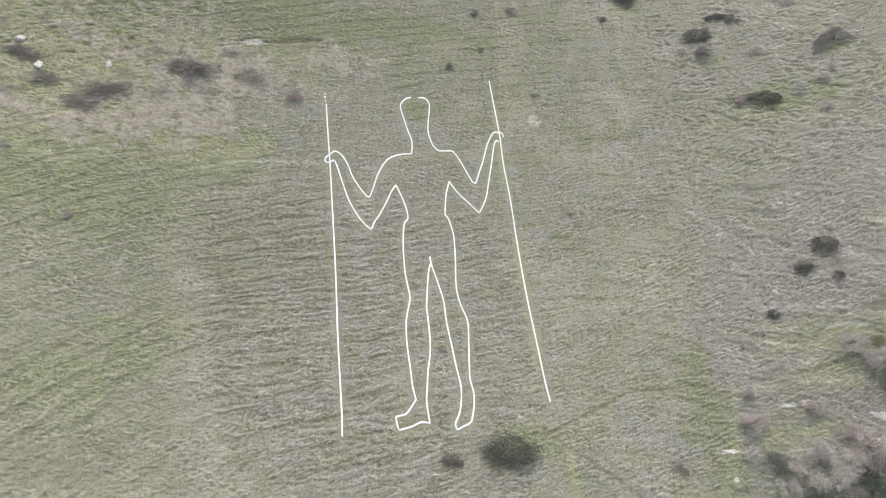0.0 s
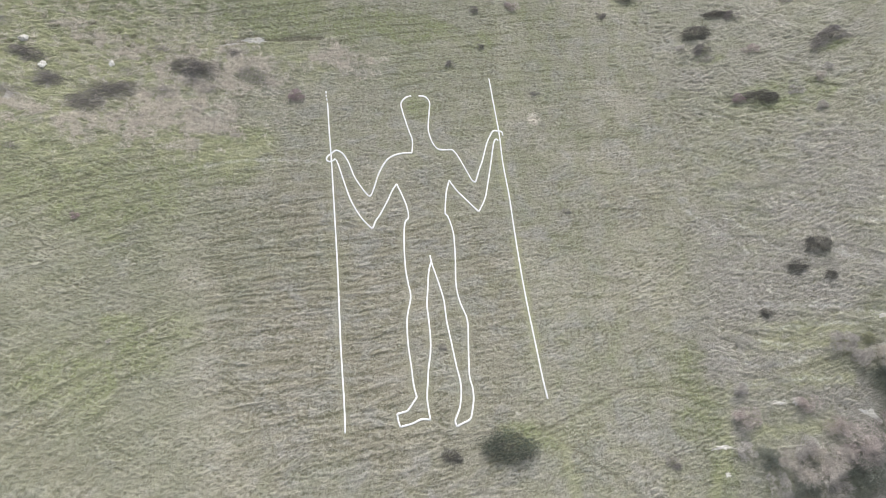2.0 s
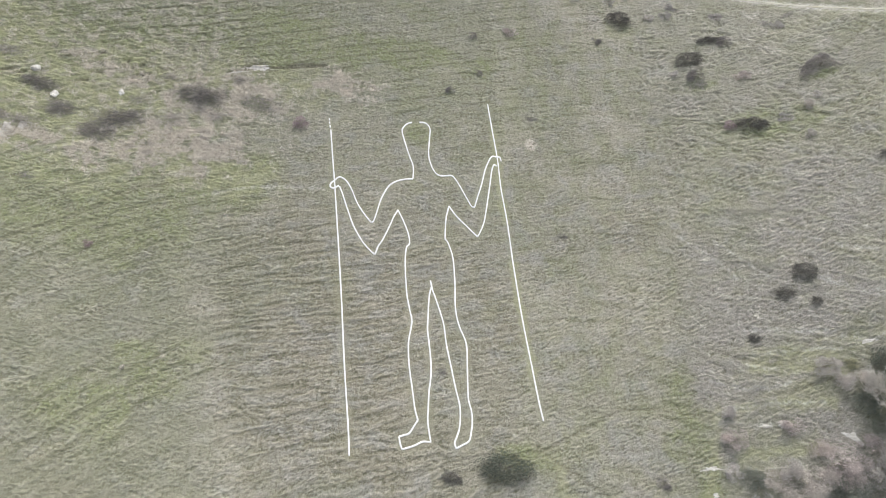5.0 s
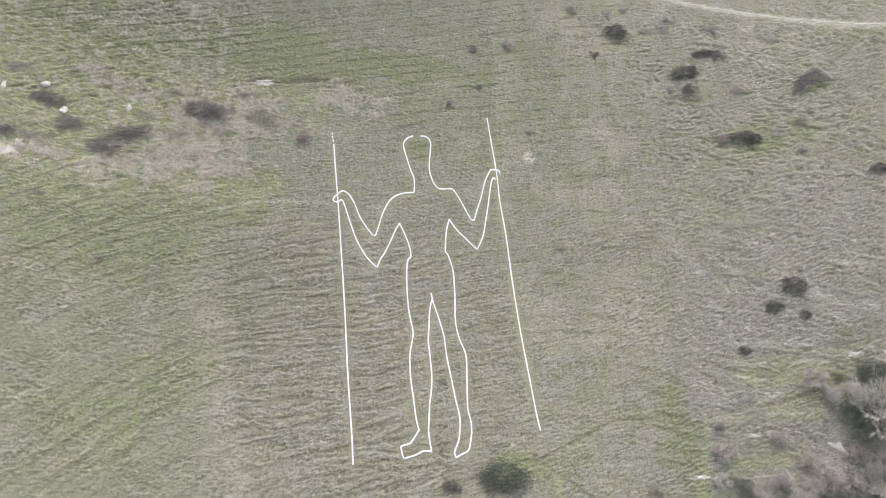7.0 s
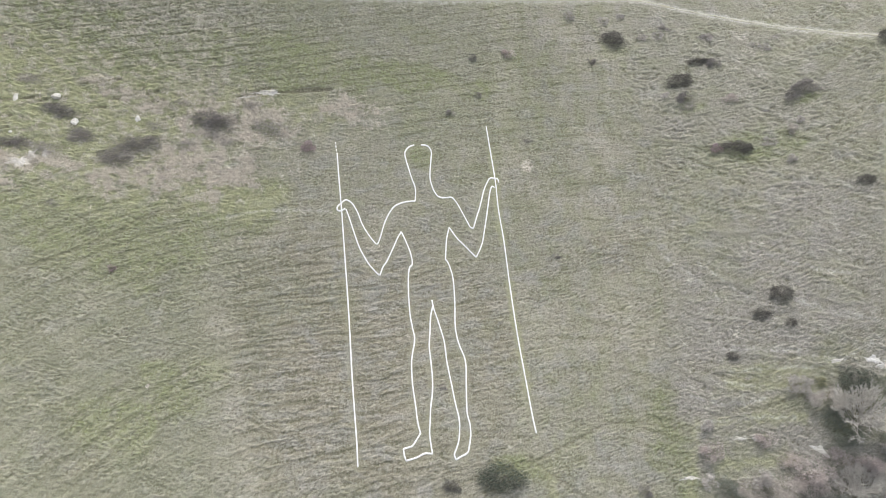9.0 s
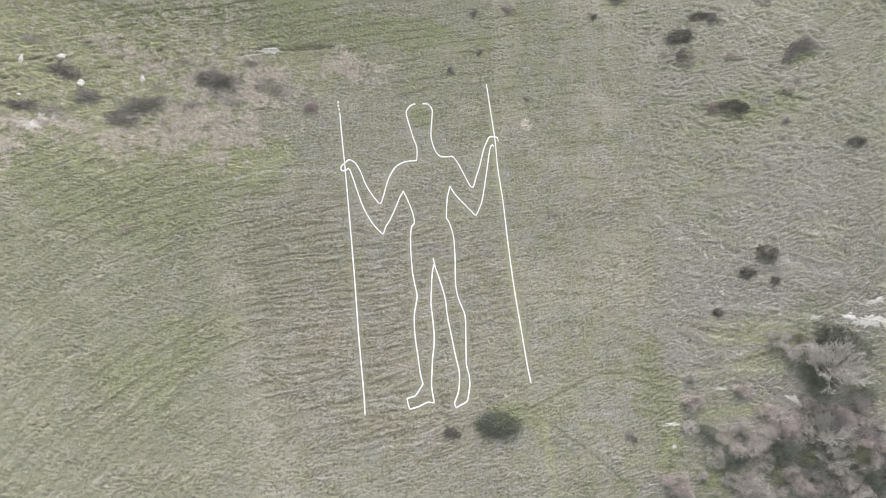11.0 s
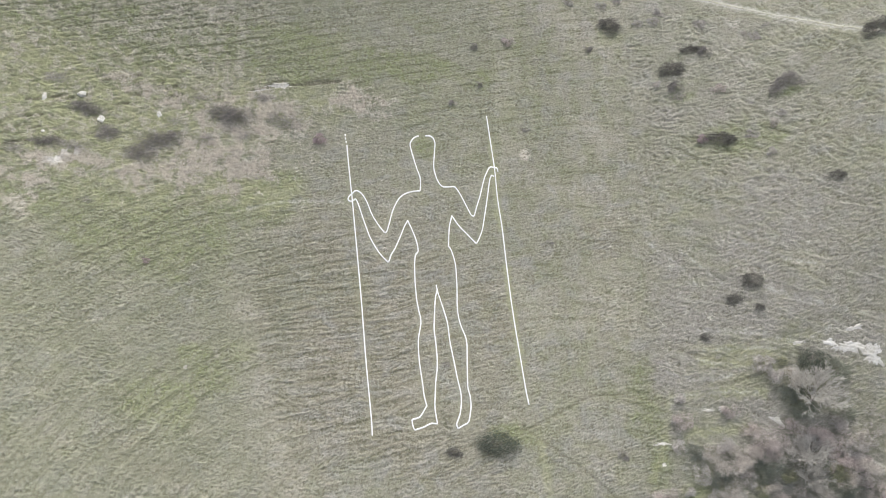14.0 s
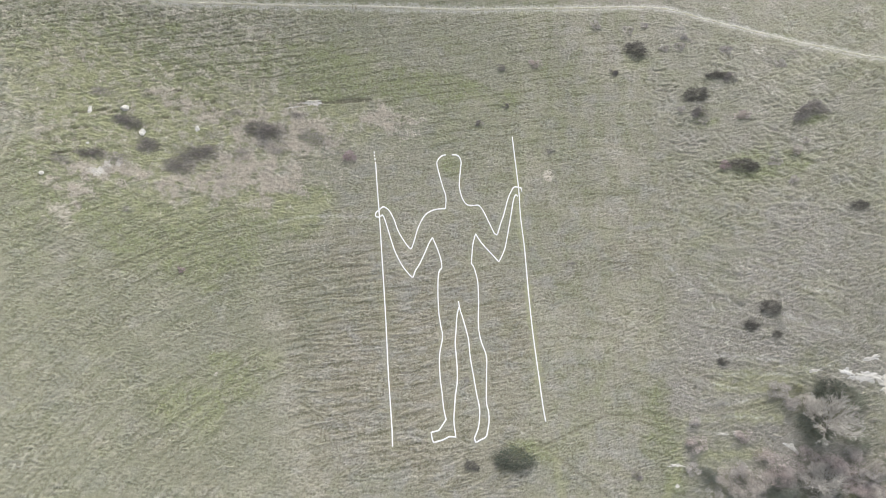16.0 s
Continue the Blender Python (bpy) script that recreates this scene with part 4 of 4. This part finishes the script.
WORDS = {
    "holly": ("evergreen_shrub", "dense dark green evergreen shrub with small glossy leaves", "shrub"),
    "ivy": ("evergreen_shrub", "dense dark green evergreen shrub on the slope", "shrub"),
    "gorse": ("gorse_bush", "dark green and brown rounded gorse bush in the grass", "bush"),
    "sage": ("evergreen_shrub", "grey-green leafy shrub in the thicket", "shrub"),
    "olive": ("elder_shrub", "yellow-green mossy shrub in the thicket", "shrub"),
    "grey": ("hawthorn_shrub", "leafless grey hawthorn shrub with fine twigs", "shrub"),
    "pale": ("hawthorn_shrub", "leafless pale grey shrub with a haze of twigs", "shrub"),
    "rosy": ("hawthorn_shrub", "leafless pinkish-brown shrub with fine twigs", "shrub"),
    "plum": ("bramble_bush", "small plum-coloured leafless bramble bush", "bush"),
    "dark": ("bramble_bush", "dark leafless bramble bush in the grass", "bush"),
    "mound": ("bramble_mound", "low sprawling mound of dark bramble stems", "bramble"),
    "sprawl": ("bramble_mound", "thin low tangle of grey bramble stems", "bramble"),
    "white": ("hawthorn_shrub", "small bleached whitish leafless shrub beside bare chalk", "shrub"),
    "ash": ("ash_tree", "leafless multi-stemmed ash tree with pale spreading branches", "tree"),
}
PLANT_RNG = random.Random(5)


def plant(kind, x, y, half_w, half_h, group, tall=1.0, variants=4):
    """Sets one shrub or tree on the slope."""
    z = float(ground_z(x, y))
    m = Matrix.Translation((x, y, z - 0.05)) @ Matrix.Rotation(PLANT_RNG.uniform(0, 6.28), 4, "Z")
    depth = min(half_w, max(half_h, 0.45 * half_w))
    if kind == "ash":
        k = half_w / 6.0
        m = m @ Matrix.Diagonal((k, k, k * tall, 1))
    else:
        turn = PLANT_RNG.choice((0.0, math.pi)) + PLANT_RNG.uniform(-0.25, 0.25)
        lean = Vector((0, 0, 1)).rotation_difference(slope_way(x, y)).to_matrix().to_4x4()
        m = Matrix.Translation((x, y, z - 0.1)) @ lean @ Matrix.Rotation(turn, 4, "Z") @ Matrix.Diagonal((half_w * 1.1, depth * 1.1, max(depth, 0.6 * half_w) * tall, 1))
    ob = copy_thing(proto(kind, PLANT_RNG.randrange(variants)), m)
    name, label, category = WORDS[kind.removeprefix("low_")]
    ob.name = name
    return tagged(ob, label, category, group)


def build_shrubs():
    for kind, spots in SHRUBS:
        for x, y, w, h, *rest in spots:
            plant(kind, x, y, w, h, "bushes on the open hillside", rest[0] if rest else 1.0)


GORSE_OPEN = [(44.3, 95.1, 3.4, 2.8), (65.0, 86.5, 3.1, 1.4), (59.3, 81.2, 3.7, 2.4), (68.3, 59.5, 4.0, 2.2), (107.5, 77.4, 5.0, 2.7), (70.0, 25.1, 2.6, 1.9),
              (65.6, 22.0, 2.1, 1.5), (70.5, 19.3, 1.3, 1.1), (58.7, 15.2, 1.2, 1.1), (90.4, 43.4, 2.1, 1.4), (0.3, -6.8, 2.0, 1.3)]
DARK_OPEN = [(68.9, 85.1, 2.1, 1.9), (60.0, 75.8, 2.3, 2.0), (85.4, 70.0, 4.4, 2.9), (38.4, -6.4, 1.3, 1.2), (0.7, 70.7, 1.3, 1.0), (19.7, 66.1, 1.3, 0.7),
             (24.8, 39.4, 1.0, 0.7), (-1.2, 10.8, 0.9, 0.6), (37.6, 88.3, 1.5, 1.2), (7.6, 76.2, 1.2, 0.9), (6.4, 85.6, 1.3, 1.0)]
GREY_OPEN = [(52.4, 95.8, 1.6, 1.3), (56.8, 96.4, 1.8, 1.4), (42.8, 101.0, 1.8, 1.4), (32.9, 101.3, 1.7, 1.4), (57.9, 99.8, 1.4, 1.1), (55.3, 77.2, 1.5, 1.2),
             (75.2, 59.0, 1.8, 1.4), (82.5, 62.6, 1.3, 1.0), (78.6, 53.5, 1.6, 1.3), (69.2, 94.3, 1.8, 1.4), (81.4, 87.0, 1.8, 1.4), (47.1, 102.9, 1.4, 1.1)]
ROSY_OPEN = [(70.2, 73.3, 2.0, 1.6), (15.8, 88.2, 2.0, 1.6)]
PALE_OPEN = [(80.2, 60.5, 1.9, 1.6), (-58.2, 5.5, 0.7, 0.6)]
PLUM_OPEN = [(-69.4, 25.9, 1.1, 0.9), (64.1, 60.5, 1.7, 1.4), (-32.9, 58.4, 2.1, 1.6)]
HOLLY_OPEN = [(9.9, -4.6, 5.5, 2.9, 0.9)]
MOUND_OPEN = [(-74.0, 49.6, 4.0, 2.7), (-70.3, 53.3, 4.5, 2.2), (-67.5, 55.3, 2.6, 1.6), (-54.7, 61.7, 5.4, 2.6), (-81.8, 52.5, 3.3, 1.9), (-93.1, 47.6, 3.6, 1.4), (-87.0, 57.3, 3.8, 1.2), (-46.8, 66.4, 2.2, 1.2)]
SPRAWL_OPEN = [(79.3, 89.1, 2.6, 1.4), (84.8, 89.9, 1.8, 1.1), (68.9, 94.9, 2.2, 1.0), (76.8, 67.3, 1.8, 1.0), (60.4, 73.0, 2.6, 1.4), (59.0, 98.6, 2.2, 1.0), (-60.0, 55.6, 3.2, 1.7), (-42.2, 61.9, 4.3, 1.6), (-87.7, 48.0, 4.1, 1.4), (-54.5, 58.9, 2.9, 1.4), (-82.4, 53.9, 2.6, 1.2), (-63.0, 49.1, 2.1, 1.1), (-98.9, 44.4, 3.0, 1.1), (-67.8, 58.5, 2.2, 1.0), (-94.1, 62.7, 3.1, 0.9), (-83.3, 36.6, 1.8, 0.8), (-62.1, 64.8, 3.0, 1.0), (-51.1, 57.4, 2.1, 1.0)]
SHRUBS = [("gorse", GORSE_OPEN), ("dark", DARK_OPEN), ("grey", GREY_OPEN), ("rosy", ROSY_OPEN), ("pale", PALE_OPEN), ("plum", PLUM_OPEN), ("holly", HOLLY_OPEN), ("mound", MOUND_OPEN), ("sprawl", SPRAWL_OPEN)]
ROSY_THICKET = [(77.5, -4.4, 2.4, 2.0), (80.6, -5.8, 2.3, 2.0), (74.3, -3.2, 2.0, 1.7), (87.6, -10.9, 2.8, 2.4), (90.6, -15.0, 3.0, 2.6), (51.8, -0.5, 2.4, 2.1), (62.1, 0.7, 2.1, 1.8), (68.8, -5.4, 4.2, 3.7), (82.5, -5.4, 3.7, 3.3), (73.7, -15.5, 3.8, 3.4), (46.7, -14.3, 2.7, 2.4), (48.4, -15.8, 2.2, 1.9), (66.3, -3.0, 2.2, 1.9), (82.8, -9.7, 3.2, 2.8)]
GREY_THICKET = [(84.2, -3.4, 2.4, 2.1), (75.6, -7.0, 2.2, 1.9), (65.4, -11.6, 2.2, 1.9), (51.6, 4.0, 1.6, 1.4), (69.5, 8.6, 2.6, 2.3), (72.3, 5.6, 2.2, 2.0), (54.9, -10.3, 2.4, 2.2), (60.4, -5.1, 2.5, 2.2), (61.9, -16.7, 4.2, 3.7), (72.2, -7.5, 3.1, 2.7), (58.4, -14.3, 2.2, 1.9), (52.1, -13.1, 1.6, 1.4), (86.7, -8.2, 2.9, 2.5)]
PALE_THICKET = [(85.2, -13.2, 3.0, 2.6), (89.5, -6.0, 2.8, 2.4), (82.0, -17.5, 3.2, 2.8), (56.8, -7.0, 2.3, 2.0), (62.1, -9.2, 4.5, 4.0), (62.2, -14.2, 4.2, 3.7), (65.2, -7.0, 3.0, 2.7), (75.3, 4.9, 3.1, 2.7), (88.4, -11.2, 3.5, 3.1), (69.2, -13.0, 2.5, 2.2), (70.5, -15.9, 3.1, 2.7), (79.2, -15.2, 3.4, 3.0)]
HOLLY_THICKET = [(80.0, 7.7, 3.5, 3.1)]
IVY_THICKET = [(54.0, -6.3, 2.3, 2.0), (69.8, -9.4, 3.6, 3.2), (58.7, -11.3, 2.6, 2.3), (86.8, -15.6, 2.6, 2.2), (75.1, 2.7, 2.6, 2.3)]
SAGE_THICKET = [(78.1, 0.0, 1.9, 1.6), (67.7, -11.3, 2.2, 2.0), (83.8, 5.4, 3.1, 2.8), (84.8, -1.7, 2.6, 2.3), (79.3, -10.1, 2.6, 2.3), (83.6, -13.7, 3.2, 2.8), (76.5, -0.6, 2.0, 1.7)]
OLIVE_THICKET = [(67.9, -13.8, 2.1, 1.8), (83.2, -11.5, 2.6, 2.3), (73.4, -11.4, 1.8, 1.6), (73.9, 8.6, 1.4, 1.2)]
WHITE_THICKET = [(50.7, -5.3, 1.8, 1.5)]
ASH_THICKET = [(78.6, 0.9, 7.6, 6.6), (76.9, -8.9, 5.4, 4.7), (77.2, -12.8, 4.3, 3.8)]
THICKET = [("rosy", ROSY_THICKET), ("grey", GREY_THICKET), ("pale", PALE_THICKET), ("holly", HOLLY_THICKET), ("ivy", IVY_THICKET), ("sage", SAGE_THICKET), ("olive", OLIVE_THICKET), ("white", WHITE_THICKET), ("ash", ASH_THICKET)]


def build_tufts():
    """Small thin bramble tufts in the dry clearing."""
    rng, n = random.Random(21), 0
    while n < 26:
        x, y = rng.uniform(-100, -38), rng.uniform(40, 68)
        if COVER[int((y - Y0) / GAPY) + NO, int((x - X0) / GAP) + NO, 2] > 0.5:
            plant("sprawl", x, y, rng.uniform(0.7, 1.3), rng.uniform(0.5, 0.8), "bramble tufts in the dry clearing")
            n += 1


def build_thicket():
    taken = [(71.8, -2.3, 2.4), (60.3, 1.0, 1.0), (57.4, 0.8, 1.3), (85.0, -9.1, 1.0)]
    for kind, spots in THICKET:
        for x, y, w, h in spots:
            plant(kind, x, y, w, h, "thicket at the foot of the slope", 1.0 if kind == "ash" else 1.12, variants=3 if kind == "ash" else 4)
            taken.append((x, y, 0.75 * w if kind != "ash" else 1.5))
    # Lower scrub that closes the gaps between the large shrubs.
    rng = random.Random(12)
    for _ in range(900):
        x, y, w = rng.uniform(49, 95), rng.uniform(-34, 8), rng.uniform(1.1, 2.2)
        if y > np.interp(x, [49, 56, 62, 70, 80, 95], [-17, -9, -7, -5, -3, -1]) or any(math.hypot(x - a, y - b) < 0.8 * w + c for a, b, c in taken):
            continue
        if rng.random() < 0.25 and y > -20:
            taken.append((x, y, 0.6))
            continue
        taken.append((x, y, 0.55 * w))
        plant(rng.choice(("low_rosy", "low_grey", "low_rosy", "low_pale", "low_rosy", "low_pale", "low_grey", "sage")), x, y, w, w * 0.85, "thicket at the foot of the slope", 0.9)


# ---- chalk ----
def boulder(x, y, half_w, half_h, seed):
    bm = bmesh.new()
    bmesh.ops.create_icosphere(bm, subdivisions=3, radius=1.0)
    off = Vector((seed * 3.7, seed * 1.3, 0))
    for v in bm.verts:
        k = 1 + 0.55 * noise.noise(v.co * 1.1 + off) + 0.30 * noise.noise(v.co * 3 + off)
        v.co = Vector((v.co.x * half_w * 0.72 * k, v.co.y * max(half_h, 0.45 * half_w) * 0.72 * k, v.co.z * 0.34 * min(half_w, 1.2) * k))
    me = bpy.data.meshes.new("chalk_boulder")
    bm.to_mesh(me)
    bm.free()
    me.materials.append(M_CHALK)
    ob = new("chalk_boulder", me)
    tilt = Vector((0, 0, 1)).rotation_difference(slope_way(x, y)).to_matrix().to_4x4()
    ob.matrix_world = Matrix.Translation((x, y, float(ground_z(x, y)) + 0.12 * min(half_w, 1.2))) @ tilt
    return tagged(ob, "pale weathered chalk boulder bedded in the grass", "rock", "chalk boulders in the scrub")


def chalk_patch(x, y, half_w, half_h, seed, turn=0.0):
    """Bare chalk: a ragged, lumpy skin over the turf."""
    n, rings = 72, 8
    a = np.arange(n) * 2 * np.pi / n
    edge = np.maximum(0.25, 0.9 + 0.9 * grain(np.cos(a) * 1.3 + seed, np.sin(a) * 1.3, 91) + 0.65 * grain(np.cos(a) * 3.6 + seed, np.sin(a) * 3.6, 92))
    v = [(x, y, float(ground_z(x, y)) + 0.08)]
    for k in range(1, rings + 1):
        r = k / rings
        u, w = np.cos(a) * half_w * r * edge, np.sin(a) * half_h * 1.25 * r * edge
        px, py = x + u * math.cos(turn) - w * math.sin(turn), y + u * math.sin(turn) + w * math.cos(turn)
        up = 0.07 * (1 - r ** 3) - 0.10 * r ** 6 + 0.05 * (grain(px / 0.7, py / 0.7, 93) + 0.6 * grain(px / 0.3, py / 0.3, 94)) * (1 - r ** 4)
        v += list(zip(px, py, ground_z(px, py) + up))
    me = bpy.data.meshes.new("chalk_patch")
    faces = [(0, 1 + j, 1 + (j + 1) % n) for j in range(n)]
    for k in range(rings - 1):
        b = 1 + k * n
        faces += [(b + j, b + n + j, b + n + (j + 1) % n, b + (j + 1) % n) for j in range(n)]
    me.from_pydata([tuple(map(float, q)) for q in v], [], faces)
    me.materials.append(M_CHALK)
    return tagged(new("chalk_patch", me), "bare white chalk exposed on the slope", "chalk", kind="structure")


def fence_post(x, y, seed):
    """A short weathered stake with a slightly pointed top."""
    bm = bmesh.new()
    bmesh.ops.create_cone(bm, cap_ends=True, segments=10, radius1=0.085, radius2=0.075, depth=1.7)
    bmesh.ops.bevel(bm, geom=[e for e in bm.edges if all(v.co.z > 0.8 for v in e.verts)], offset=0.03, segments=2, affect="EDGES")
    for v in bm.verts:
        v.co.x += 0.02 * noise.noise(v.co * 3 + Vector((seed, 0, 0)))
    me = bpy.data.meshes.new("fence_post")
    bm.to_mesh(me)
    bm.free()
    me.materials.append(M_WOOD)
    ob = new("fence_post", me)
    ob.matrix_world = Matrix.Translation((x, y, float(ground_z(x, y)) + 0.5)) @ Matrix.Rotation(0.05 * seed, 4, "Y")
    return tagged(ob, "weathered wooden post beside the crest footpath", "post", "posts by the footpath")


def build_posts():
    fence_post(-34.3, 92.7, 1)
    fence_post(-33.5, 92.8, -1)


def build_chalk():
    rocks = [(-95.9, 57.7, 0.6, 1.3), (-88.3, 60.0, 1.3, 1.0), (-83.5, 55.4, 1.1, 1.1), (-71.2, 59.3, 0.8, 1.1), (-94.7, 49.6, 0.5, 0.5), 
             (-102.0, 39.7, 0.8, 0.6)]
    for k, (x, y, w, h) in enumerate(rocks):
        boulder(x, y, w, h, k)
    for k, (x, y, w, h, *rest) in enumerate(CHALK_SKINS):
        chalk_patch(x, y, w, h, k * 2.3, *rest)


build_ground()
build_track()
build_figure()
build_shrubs()
build_tufts()
build_thicket()
build_chalk()
build_posts()
bury(*PROTOS.values())
build_grass()
build_dead_stems()
